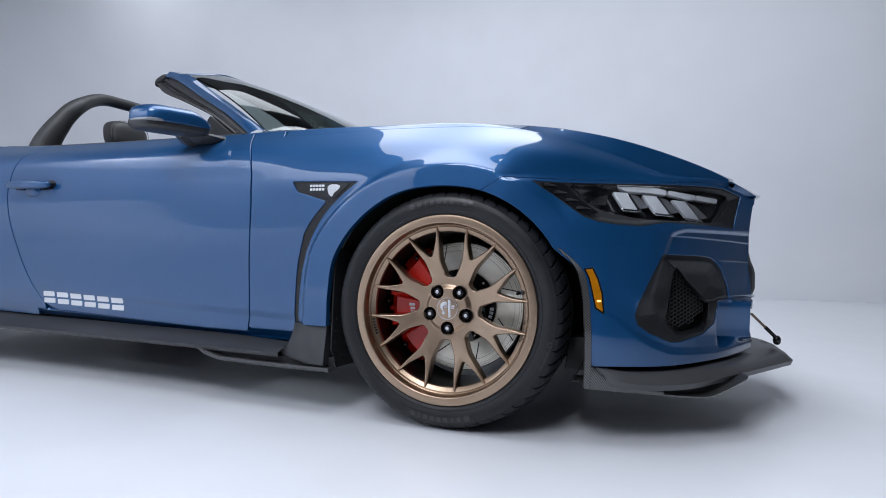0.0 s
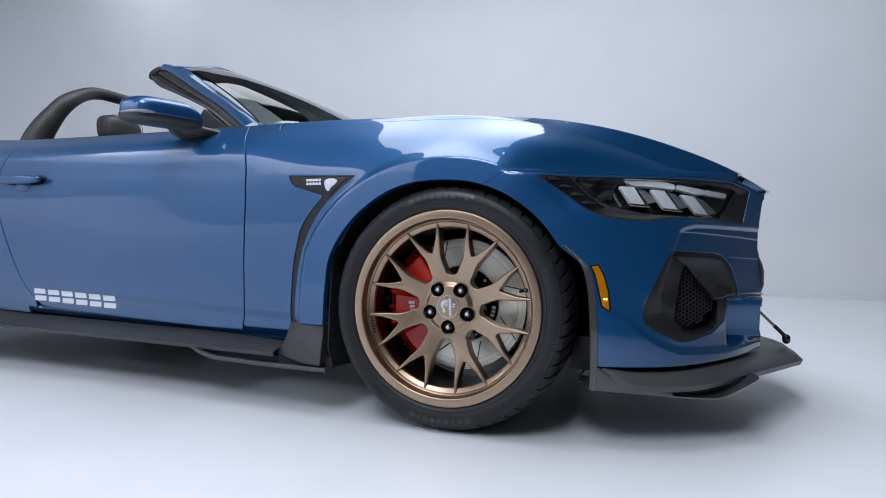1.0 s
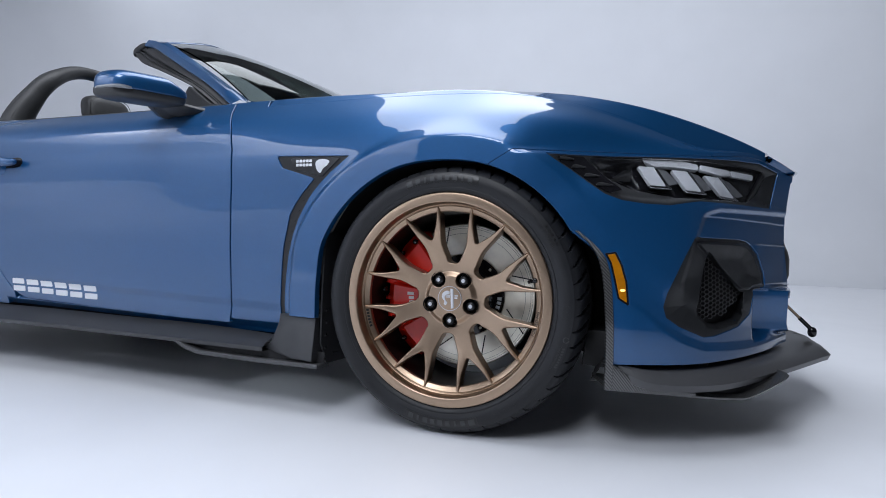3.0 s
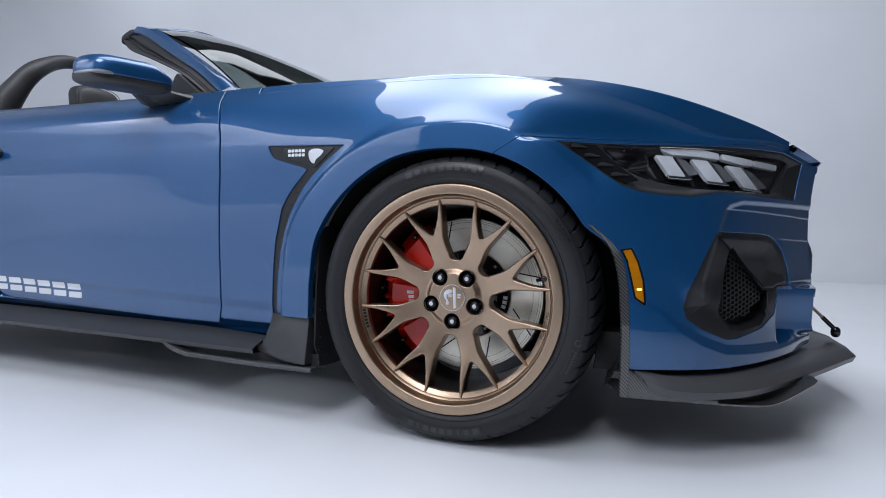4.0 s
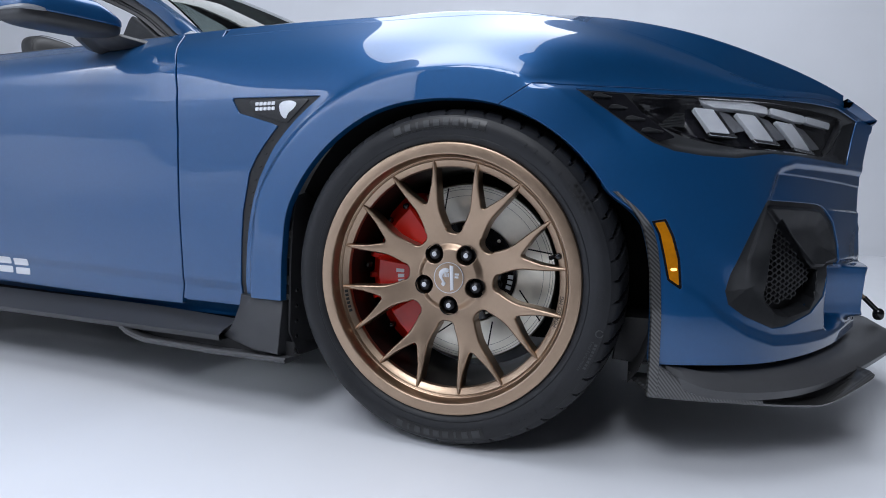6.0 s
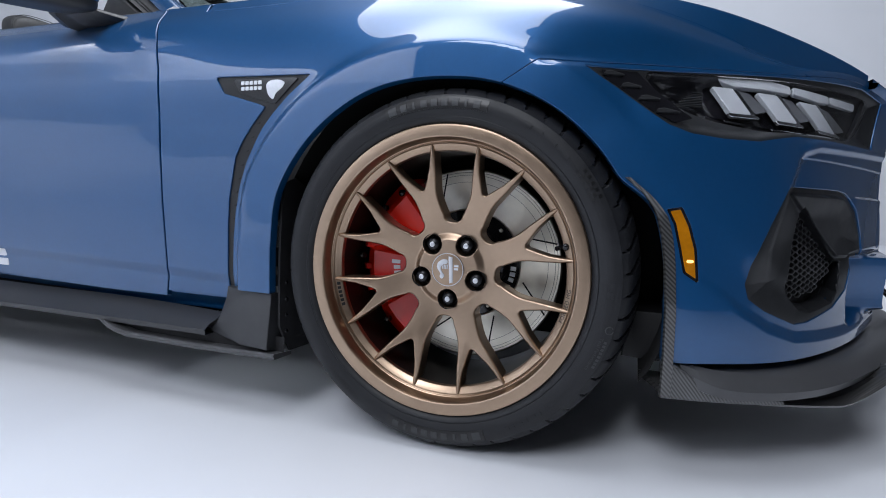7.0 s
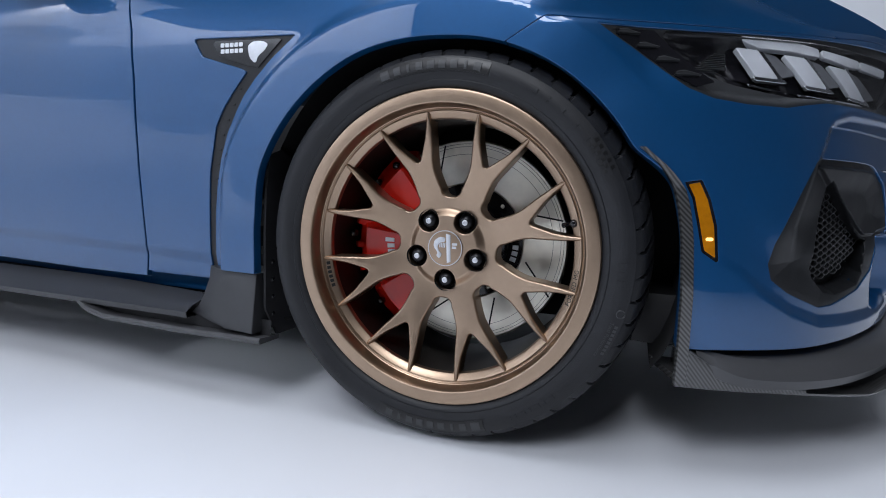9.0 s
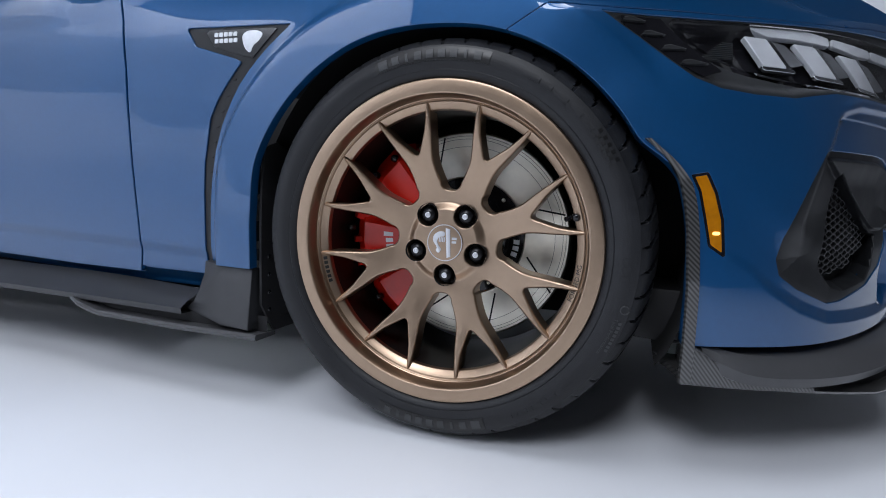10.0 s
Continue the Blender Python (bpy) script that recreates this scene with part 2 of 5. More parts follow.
def slab(outline, front, back, bevel=0.003):
    """A plate with the closed outline (x, z), front face at y = front(x, z), back at y = back, edges bevelled. Returns verts, faces."""
    p = np.asarray(outline, float)
    area = np.sum(p[:, 0] * np.roll(p[:, 1], -1) - p[:, 1] * np.roll(p[:, 0], -1))
    if area < 0:
        p = p[::-1]
    t = np.roll(p, -1, 0) - np.roll(p, 1, 0)
    t /= np.maximum(np.linalg.norm(t, axis=1, keepdims=True), 1e-9)
    inner = p + np.stack([-t[:, 1], t[:, 0]], 1) * bevel
    n = len(p)
    f_out = front(p[:, 0], p[:, 1])
    f_in = front(inner[:, 0], inner[:, 1])
    rings = [np.stack([p[:, 0], np.broadcast_to(back, n), p[:, 1]], 1), np.stack([p[:, 0], f_out + bevel, p[:, 1]], 1),
             np.stack([p[:, 0] * 0.7 + inner[:, 0] * 0.3, f_out + bevel * 0.3, p[:, 1] * 0.7 + inner[:, 1] * 0.3], 1),
             np.stack([inner[:, 0], f_in, inner[:, 1]], 1)]
    faces = [(r * n + i, r * n + (i + 1) % n, (r + 1) * n + (i + 1) % n, (r + 1) * n + i) for r in range(3) for i in range(n)]
    return np.concatenate(rings), faces + [tuple(range(3 * n, 4 * n)), tuple(range(n))[::-1]]


def tube(path, radius, sides=16, caps=True):
    """A round bar along the points of path; radius is a number or one for each point."""
    P3 = np.asarray(path, float)
    rad = np.broadcast_to(radius, len(P3))
    t = np.gradient(P3, axis=0)
    t /= np.linalg.norm(t, axis=1, keepdims=True)
    up = np.array([0.3, 0.2, 1.0])
    verts, faces = [], []
    for p, d, r in zip(P3, t, rad):
        a = np.cross(d, up)
        a /= np.linalg.norm(a)
        b = np.cross(d, a)
        verts += [p + r * (math.cos(q) * a + math.sin(q) * b) for q in np.linspace(0, 2 * math.pi, sides, endpoint=False)]
    for i in range(len(P3) - 1):
        faces += [(i * sides + j, i * sides + (j + 1) % sides, (i + 1) * sides + (j + 1) % sides, (i + 1) * sides + j) for j in range(sides)]
    if caps:
        faces += [tuple(range(sides))[::-1], tuple(range((len(P3) - 1) * sides, len(P3) * sides))]
    return verts, faces


def curve_points(keys, steps=24):
    """A smooth line of points through 3D keys."""
    keys = np.asarray(keys, float)
    s = np.arange(len(keys), dtype=float)
    q = np.linspace(0, len(keys) - 1, steps)
    return np.stack([spline(s, keys[:, k], q) for k in range(3)], 1)


def loft(lines, caps=False, closed=False):
    """Faces between lines of equal length."""
    n, m = len(lines), len(lines[0])
    verts = np.concatenate([np.asarray(q, float) for q in lines])
    faces = [(i * m + j, i * m + j + 1, (i + 1) % n * m + j + 1, (i + 1) % n * m + j) for i in range(n if closed else n - 1) for j in range(m - 1)]
    if caps:
        faces += [tuple(i * m for i in range(n)), tuple(i * m + m - 1 for i in range(n))[::-1]]
    return verts, faces


def soft_box(cx, cy, cz, hx, hy, hz, power=4.0, nu=32, nv=20, warp=None):
    """A box with well rounded edges (a superellipsoid)."""
    a, b = np.meshgrid(np.linspace(-np.pi, np.pi, nu, endpoint=False), np.linspace(-np.pi / 2, np.pi / 2, nv), indexing="ij")

    def c(w):
        return np.sign(np.cos(w)) * np.abs(np.cos(w)) ** (2 / power)

    def s(w):
        return np.sign(np.sin(w)) * np.abs(np.sin(w)) ** (2 / power)

    p = np.stack([hx * c(b) * c(a), hy * c(b) * s(a), hz * s(b)], -1)
    if warp:
        p = warp(p)
    verts = (p + np.array([cx, cy, cz])).reshape(-1, 3)
    faces = [(i * nv + j, (i + 1) % nu * nv + j, (i + 1) % nu * nv + j + 1, i * nv + j + 1) for i in range(nu) for j in range(nv - 1)]
    return verts, faces


def word(text, size):
    """A line of lettering as flat outlines in x and z, starting at x = 0."""
    data = bpy.data.curves.new("lettering", "FONT")
    data.body, data.size, data.resolution_u, data.extrude = text, size, 2, 0.0
    holder = bpy.data.objects.new("lettering", data)
    scene.collection.objects.link(holder)
    me = bpy.data.meshes.new_from_object(holder.evaluated_get(bpy.context.evaluated_depsgraph_get()))
    bpy.data.objects.remove(holder)
    pts = np.array([p.co[:] for p in me.vertices]).reshape(-1, 3)
    faces = [tuple(f.vertices) for f in me.polygons]
    bpy.data.meshes.remove(me)
    return pts, faces


# ---- the setting ----
XL, XR, YB, YF, HIGH = -8.0, 7.0, 10.5, -6.5, 7.2


def cyclorama(name, plan, label, mat, rad, high):
    """A wall along the plan line (x, y), rising from the floor in a wide curve; the room lies to the line's left."""
    plan = [Vector((x, y, 0)) for x, y in plan]
    section = [(rad * (1 - math.sin(a)), rad * (1 - math.cos(a)) + 0.004) for a in np.linspace(0, math.pi / 2, 17)] + [(0, high), (-0.12, high), (-0.12, -0.1), (rad, -0.1)]
    rows = []
    for k, p in enumerate(plan):
        d = (plan[min(k + 1, len(plan) - 1)] - plan[max(k - 1, 0)]).normalized()
        inward = Vector((-d.y, d.x, 0))
        rows.append([p + inward * s + Vector((0, 0, z)) for s, z in section])
    n = len(section)
    verts = [q for row in rows for q in row]
    faces = [(r * n + i, r * n + (i + 1) % n, (r + 1) * n + (i + 1) % n, (r + 1) * n + i) for r in range(len(rows) - 1) for i in range(n)]
    faces += [tuple(range(n))[::-1], tuple(range((len(rows) - 1) * n, len(rows) * n))]
    ob = new(name, mesh_of(name, verts, faces, smooth_angle=30))
    ob.data.materials.append(mat)
    return tagged(ob, label=label, kind="structure", category="wall")


def block(name, lo, hi, mat, label, category):
    bm = bmesh.new()
    bmesh.ops.create_cube(bm, size=1)
    for p in bm.verts:
        p.co = Vector([l + (h - l) * (c + 0.5) for l, h, c in zip(lo, hi, p.co)])
    me = bpy.data.meshes.new(name)
    bm.to_mesh(me)
    bm.free()
    me.materials.append(mat)
    return tagged(new(name, me), label=label, kind="structure", category=category)


block("floor", (XL - 0.2, YF - 0.2, -0.12), (XR + 0.2, YB + 0.2, 0), FLOOR, "white painted studio floor, smooth and clean", "floor")
block("ceiling", (XL - 0.2, YF - 0.2, HIGH), (XR + 0.2, YB + 0.2, HIGH + 0.1), CEILING, "dark studio ceiling high above the car", "ceiling")
turn = 3.2
bend = [(XL + turn - turn * math.sin(a), YB - turn + turn * math.cos(a)) for a in np.linspace(0, math.pi / 2, 20)]
cyclorama("wall_back", [(XR, YB), (1, YB)] + bend + [(XL, 0), (XL, YF)], "white cyclorama wall curving into the floor and round the corner", WALL, 1.5, HIGH)
# unseen drapes, flats and side wall, added to shape what the paint reflects
block("wall_front", (XL, YF - 0.24, 0), (XR, YF - 0.12, HIGH), DRAPE, "unseen dark grey drape added behind the camera to darken reflections", "wall")
block("wall_flat", (XL, YF - 0.10, 0), (-3.0, YF, 4.6), WALL, "low white reflecting wall behind the camera", "wall")
block("wall_low", (XL, YF + 0.02, 0), (-3.0, YF + 0.08, 2.9), PALE, "unseen pale grey low flat added to step the door's reflection", "wall")
block("wall_low_side", (XL + 0.02, YF + 0.08, 0), (XL + 0.08, -1.5, 2.9), PALE, "unseen pale grey low flat that carries the reflected step on", "wall")
block("wall_right", (XR, 0.0, 0), (XR + 0.12, YB, HIGH), GREY, "unseen side wall kept dark grey for the bumper's reflection", "wall")
block("wall_side", (XR, YF - 0.24, 0), (XR + 0.12, -0.003, HIGH), DRAPE, "unseen dark drape added at the side to darken reflections", "wall")
# unseen dark sheet, added so the lower bumper has something dark to reflect
block("floor_dark", (-0.5, YF - 0.12, 0.001), (XR, -3.0, 0.006), DARK_SHEET, "unseen dark sheet on the floor, added to darken the bumper's reflection", "floor")


# ---- the body's form ----
# The car stands along x with its nose at +x; the front axle is at x = 0, the near wheel's lip lies in y = 0, the ground is z = 0.
MID = 0.955            # the car's centre plane
HUB_Z = 0.337
XK = [-3.75, -2.72, -1.9, -1.2, -0.7, -0.45, -0.2, 0.0, 0.16, 0.30, 0.45, 0.60, 0.77, 0.885]
Y0 = [.25, .06, .07, .06, .055, .05, .04, .035, .035, .04, .06, .153, .40, .65]
Y1 = [.20, .04, .05, .045, .045, .042, .03, .02, .02, .03, .055, .16, .42, .65]
Y2 = [.15, .02, .035, .03, .03, .032, .02, .01, .015, .028, .078, .18, .435, .65]
Y3 = [.15, .015, .02, .02, .02, .022, .012, .008, .013, .035, .10, .215, .46, .655]
Y4 = [0.17, 0.015, 0.02, 0.018, 0.018, 0.018, 0.0152, 0.0147, 0.0231, 0.0852, 0.18, 0.305, 0.495, 0.63]
Y5 = [0.2, 0.04, 0.035, 0.035, 0.035, 0.0461, 0.0523, 0.0668, 0.0548, 0.1094, 0.212, 0.33, 0.502, 0.62]
Y6 = [0.3, 0.15, 0.12, 0.115, 0.115, 0.1183, 0.1358, 0.1461, 0.1563, 0.1903, 0.262, 0.362, 0.508, 0.61]
Y7 = [0.4, 0.3, 0.25, 0.22, 0.2, 0.1958, 0.1874, 0.1943, 0.232, 0.252, 0.3038, 0.3968, 0.512, 0.6]
Z0 = [.32, .22, .22, .21, .20, .20, .20, .20, .20, .20, .205, .205, .205, .205]
Z1 = [.40, .30, .30, .30, .30, .30, .30, .30, .30, .30, .30, .30, .30, .30]
Z2 = [.50, .47, .47, .47, .47, .47, .47, .47, .47, .47, .47, .47, .47, .47]
Z3 = [.65, .62, .60, .60, .60, .60, .60, .60, .60, .60, .60, .60, .60, .60]
Z4 = [.78, .74, .72, .72, .72, .72, .72, .715, .708, .711, .716, .727, .742, .71]
Z5 = [0.87, 0.86, 0.83, 0.825, 0.82, 0.8114, 0.8142, 0.8077, 0.7968, 0.7862, 0.7647, 0.748, 0.749, 0.714]
Z6 = [.93, .95, .90, .895, .898, .90, .90, .898, .878, .845, .803, .760, .757, .718]
Z7 = [0.95, 0.97, 0.93, 0.92, 0.925, 0.9163, 0.9094, 0.9072, 0.905, 0.889, 0.8635, 0.830, 0.775, 0.722]


def smooth(a, b, x):
    t = np.clip((x - a) / (b - a), 0, 1)
    return t * t * (3 - 2 * t)


def spline(xs, ys, x):
    """A cubic through the keys, with three-point slopes."""
    xs, ys = np.asarray(xs, float), np.asarray(ys, float)
    h, d = np.diff(xs), np.diff(ys) / np.diff(xs)
    m = np.concatenate([[d[0]], (d[:-1] * h[1:] + d[1:] * h[:-1]) / (h[1:] + h[:-1]), [d[-1]]])
    k = np.clip(np.searchsorted(xs, x) - 1, 0, len(xs) - 2)
    t = (x - xs[k]) / h[k]
    return ((2 * t**3 - 3 * t**2 + 1) * ys[k] + (t**3 - 2 * t**2 + t) * h[k] * m[k]
            + (3 * t**2 - 2 * t**3) * ys[k + 1] + (t**3 - t**2) * h[k] * m[k + 1])


LINES = [(Y0, Z0), (Y1, Z1), (Y2, Z2), (Y3, Z3), (Y4, Z4), (Y5, Z5), (Y6, Z6), (Y7, Z7)]


def arch_radius(x, z):
    """The wheel opening's radius in the direction of (x, z)."""
    a = np.arctan2(z - HUB_Z, x)
    return 0.350 + 0.022 * smooth(1.7, 3.1, np.where(a < -1.5, 3.14, a)) + 0.036 * smooth(0.56, 0.30, a) * (a > -1.5) + 0.012 * smooth(1.5, 2.1, a) * smooth(3.05, 2.75, a)


def arch_gap(x, z):
    """Positive outside the front wheel opening."""
    round_top = np.hypot(x, z - HUB_Z) - arch_radius(x, z)
    front = x - 0.386
    rear = -0.372 - x
    return np.where(z > HUB_Z, round_top, np.where(x > 0, front, rear))


def body(u, v, out=0.0):
    """The near side of the body: u along the car, v up the section (0 sill, 4 lamp line, 6 crest, 7 bonnet)."""
    u, v = np.asarray(u, float), np.asarray(v, float)
    ys = np.stack([spline(XK, a, u) for a, _ in LINES])
    zs = np.stack([spline(XK, b, u) for _, b in LINES])
    k = np.clip(v.astype(int), 0, 6)
    t = v - k
    idx = np.arange(u.size)

    def across(q):
        q = q.reshape(8, -1)
        kk, tt = k.ravel(), t.ravel()
        p1, p2 = q[kk, idx], q[kk + 1, idx]
        p0 = np.where(kk > 0, q[np.maximum(kk - 1, 0), idx], 2 * p1 - p2)
        p3 = np.where(kk < 5, q[np.minimum(kk + 2, 7), idx], 2 * p2 - p1)    # the crest is a crease
        p0 = np.where(kk == 6, 2 * p1 - p2, p0)
        r = 0.5 * (2 * p1 + (p2 - p0) * tt + (2 * p0 - 5 * p1 + 4 * p2 - p3) * tt**2 + (3 * p1 - p0 - 3 * p2 + p3) * tt**3)
        return r.reshape(u.shape)

    y, z = across(ys), across(zs)
    # the wide arch: a flat band round the opening that falls back to the panel behind a crease
    ang = np.arctan2(z - HUB_Z, u)
    ang = np.where(ang < -1.5, 3.14, ang)
    band = 0.062 + 0.026 * smooth(1.9, 3.0, ang)
    r = np.hypot(u, np.maximum(z - HUB_Z, 0)) - arch_radius(u, z)
    face = 0.004 + 0.05 * (1 - smooth(0.35, 1.15, ang))
    steep = 1.0 + 1.5 * smooth(2.0, 2.8, ang)
    flare = face + 0.05 * r + steep * 0.5 * ((r - band) + np.sqrt((r - band) ** 2 + 0.004**2))
    w = 0.008
    low = 0.5 * (y + flare - np.sqrt((y - flare) ** 2 + w * w))
    use = smooth(0.42, 0.2, u) * smooth(-0.8, -0.55, u) * smooth(5.9, 5.0, v) * (1 - smooth(0.13, 0.22, u) * smooth(0.695, 0.72, z))
    y = y + (low - y) * use
    # the door's low crease, the sunk field round the bumper duct, and the deep step under its outer end
    y = y + 0.007 * smooth(0.306 - 0.03 * (u + 0.9), 0.276 - 0.03 * (u + 0.9), z) * smooth(-1.75, -1.5, u) * smooth(-0.45, -0.55, u)
    top = np.interp(u, [0.600, 0.644, 0.735, 0.880], [0.572, 0.587, 0.592, 0.600])
    left = np.interp(z, [0.40, 0.475, 0.519, 0.568], [0.545, 0.567, 0.581, 0.597])
    field = smooth(0.0, 0.013, top - z) * smooth(0.0, 0.014, u - left) * smooth(0.34, 0.42, z) * smooth(0.895, 0.86, u)
    y = y + field * (0.012 + 0.005 * smooth(0.566, 0.560, z))
    y = y - 0.0050 * np.exp(-((z - top - 0.006) / 0.008) ** 2) * smooth(0.59, 0.63, u) * smooth(0.895, 0.86, u)
    y = y - 0.011 * smooth(0.503, 0.496, z) * smooth(0.380, 0.392, z) * smooth(0.735, 0.765, u) * smooth(0.895, 0.87, u)
    step = smooth(0.380, 0.370, z) * smooth(0.744, 0.758, u) * smooth(0.235, 0.262, z)
    y = y + step * (0.478 + 0.38 * (u - 0.76) - y)
    # the tuck above the lower lip, along a crease that runs from the marker lamp down to the lip
    h = z - np.interp(u, [0.40, 0.432, 0.466, 0.504, 0.552, 0.604, 0.662, 0.734, 0.875], [0.352, 0.343, 0.324, 0.291, 0.26, 0.238, 0.232, 0.227, 0.228])
    y = y + (0.003 + 0.011 * smooth(0.45, 0.58, u)) * smooth(0.40, 0.46, u) * smooth(0.0, 0.020, h) * smooth(0.13, 0.05, h)
    return np.stack([u, y, z], -1)


# ---- the car: painted panels ----
car = tagged(new("convertible_car"), label="metallic blue open-top sports car with bronze wheels and black aero trim", category="car")


def mirrored(ob):
    """The same panel on the far side of the car."""
    twin = new(ob.name.split(".")[0], ob.data)
    twin.parent, twin.scale, twin.location = ob.parent, (1, -1, 1), (0, 2 * MID, 0)
    return twin


GAP = 0.0034
DOOR_REAR = rounded([(-0.50, 1.2), (-0.50, 0.1), (-1.40, 0.1), (-1.575, 0.236), (-1.64, 0.254), (-1.685, 0.301), (-1.726, 0.354), (-1.771, 0.431), (-1.805, 0.518), (-1.826, 0.605), (-1.840, 0.70), (-1.815, 0.785), (-1.775, 0.85), (-1.73, 0.91), (-1.5, 1.2)], 2)
BADGE = [(-0.518, 0.711), (-0.280, 0.706), (-0.340, 0.661), (-0.374, 0.631), (-0.400, 0.604), (-0.419, 0.577), (-0.446, 0.533), (-0.466, 0.485), (-0.480, 0.43), (-0.488, 0.376), (-0.493, 0.32), (-0.496, 0.25),
         (-0.514, 0.25), (-0.511, 0.30), (-0.509, 0.338), (-0.505, 0.40), (-0.498, 0.46), (-0.476, 0.545), (-0.456, 0.578), (-0.433, 0.606), (-0.410, 0.630), (-0.394, 0.646), (-0.497, 0.675)]
LAMP = rounded([(0.232, 0.7025), (0.262, 0.681), (0.291, 0.662), (0.339, 0.627), (0.372, 0.604), (0.41, 0.590), (0.46, 0.584), (0.521, 0.583), (0.552, 0.590), (0.59, 0.598), (0.679, 0.601), (0.807, 0.604),
                (0.835, 0.714), (0.772, 0.733), (0.700, 0.730), (0.624, 0.724), (0.511, 0.7145), (0.384, 0.705), (0.308, 0.703)], 0)
DUCT = rounded([(0.583, 0.511), (0.576, 0.505), (0.549, 0.449), (0.516, 0.375), (0.508, 0.343), (0.515, 0.318), (0.545, 0.296), (0.604, 0.268), (0.632, 0.268), (0.70, 0.284), (0.737, 0.313), (0.748, 0.373), (0.79, 0.381), (0.785, 0.42),
                (0.762, 0.474), (0.740, 0.499), (0.724, 0.508), (0.70, 0.511)], 0)
MARKER = rounded([(0.376, 0.465), (0.402, 0.470), (0.417, 0.44), (0.429, 0.40), (0.435, 0.342), (0.408, 0.360), (0.399, 0.40), (0.389, 0.44)], 0)


def front_cut(z):
    """Where the door ends and the fender begins."""
    return np.interp(z, [0.23, 0.30, 0.455, 0.64, 0.735, 0.80, 0.83, 0.867, 0.90], [-0.698, -0.684, -0.682, -0.672, -0.674, -0.685, -0.698, -0.722, -0.745])


def seam(u):
    """The joint from the wheel opening up to the lamp line, between fender and bumper."""
    return 0.707 + (u - 0.159) * 0.62


def bonnet_line(u):
    """The shut line between fender and bonnet, as a place up the section."""
    return np.interp(u, [-0.60, -0.46, -0.386, -0.296, -0.20, -0.034, 0.047, 0.127, 0.202, 0.275, 0.351, 0.424, 0.50, 0.55, 0.59, 0.625], [5.69, 5.73, 5.77, 5.82, 5.83, 5.83, 5.88, 5.91, 6.0, 6.17, 6.17, 6.13, 6.05, 5.8, 5.0, 4.02])


def axis(a, b, step):
    return np.linspace(a, b, max(2, int(round((b - a) / step)) + 1))


fender = part("front_fender", trim(body, axis(-0.75, 0.66, 0.011), axis(0.2, 6.3, 0.05), [
    lambda p, u, v: np.where(u < -0.61, 6.0 - v, bonnet_line(u) - v) * 0.1 - GAP * 0.3,
    lambda p, u, v: arch_gap(u, p[..., 2]) - 0.0,
    lambda p, u, v: u - front_cut(p[..., 2]) - GAP,
    lambda p, u, v: np.where(u > 0.159, (v - 4.0) * 0.1, np.where(u < 0.0, 1.0, p[..., 2] - seam(u))) - GAP * 0.6,
    lambda p, u, v: np.maximum(p[..., 2] - 0.266, -0.514 - u),
    lambda p, u, v: p[..., 2] - 0.238,
    lambda p, u, v: -inside(BADGE, u, p[..., 2]),
    lambda p, u, v: 0.64 - u], 0.02), PAINT, car, "blue front fender with a wide flared wheel arch")
mirrored(fender)
def tucked(u, v):
    """The sill under the door, drawn in towards its foot."""
    p = body(u, v)
    p[..., 1] = p[..., 1] + 0.030 * smooth(0.245, 0.205, p[..., 2])
    return p


rocker = part("rocker_panel", trim(tucked, axis(-2.30, -0.49, 0.02), axis(0.0, 1.0, 0.05), [
    lambda p, u, v: np.where(u < -0.695, 0.222 + 0.017 * np.clip((-0.9 - u) / 0.65, 0, 2), 0.2375) - p[..., 2] - 0.004 + 9 * (u < -1.66),
    lambda p, u, v: 9 * (u > -1.62) - inside(DOOR_REAR, u, p[..., 2]) - GAP,
    lambda p, u, v: 0.37 - np.hypot(u + 2.72, 0) + 0.0 * v + (np.hypot(u + 2.72, p[..., 2] - HUB_Z) - 0.37)], 0.015), PAINT, car)
mirrored(rocker)
door = part("door", trim(body, axis(-1.93, -0.64, 0.013), axis(0.0, 5.96, 0.06), [
    lambda p, u, v: front_cut(p[..., 2]) - u - GAP,
    lambda p, u, v: p[..., 2] - 0.222 - 0.017 * np.clip((-0.9 - u) / 0.65, 0, 2) - GAP,
    lambda p, u, v: inside(DOOR_REAR, u, p[..., 2]) - GAP], 0.02), PAINT, car, "closed blue door with white shapes low on its skin")
mirrored(door)
quarter = part("rear_quarter_panel", trim(body, axis(-3.75, -1.60, 0.02), axis(0.0, 6.0, 0.08), [
    lambda p, u, v: -inside(DOOR_REAR, u, p[..., 2]) - GAP,
    lambda p, u, v: np.hypot(u + 2.72, np.maximum(p[..., 2] - HUB_Z, 0)) - 0.37,
    lambda p, u, v: np.maximum(p[..., 2] - 0.262 - 0.02, -1.7 - u)], 0.02), PAINT, car, "blue rear quarter panel")
mirrored(quarter)
bumper = part("front_bumper", trim(body, axis(0.09, 0.885, 0.005), axis(0.06, 4.05, 0.020), [
    lambda p, u, v: arch_gap(u, p[..., 2]) - 0.0,
    lambda p, u, v: np.where(u > 0.159, (4.0 - v) * 0.1, seam(u) - p[..., 2]) - GAP * 0.6,
    lambda p, u, v: -inside(LAMP, u, p[..., 2]),
    lambda p, u, v: -inside(DUCT, u, p[..., 2]),
    lambda p, u, v: -inside(MARKER, u, p[..., 2]),
    lambda p, u, v: np.interp(p[..., 2], [0.2, 0.232, 0.262, 0.370, 0.378, 0.40, 0.48, 0.60, 0.69, 0.71], [0.9, 0.89, 0.858, 0.856, 0.884, 0.882, 0.868, 0.870, 0.880, 0.9]) - u], 0.022), PAINT, car, "blue front bumper with black side ducts")
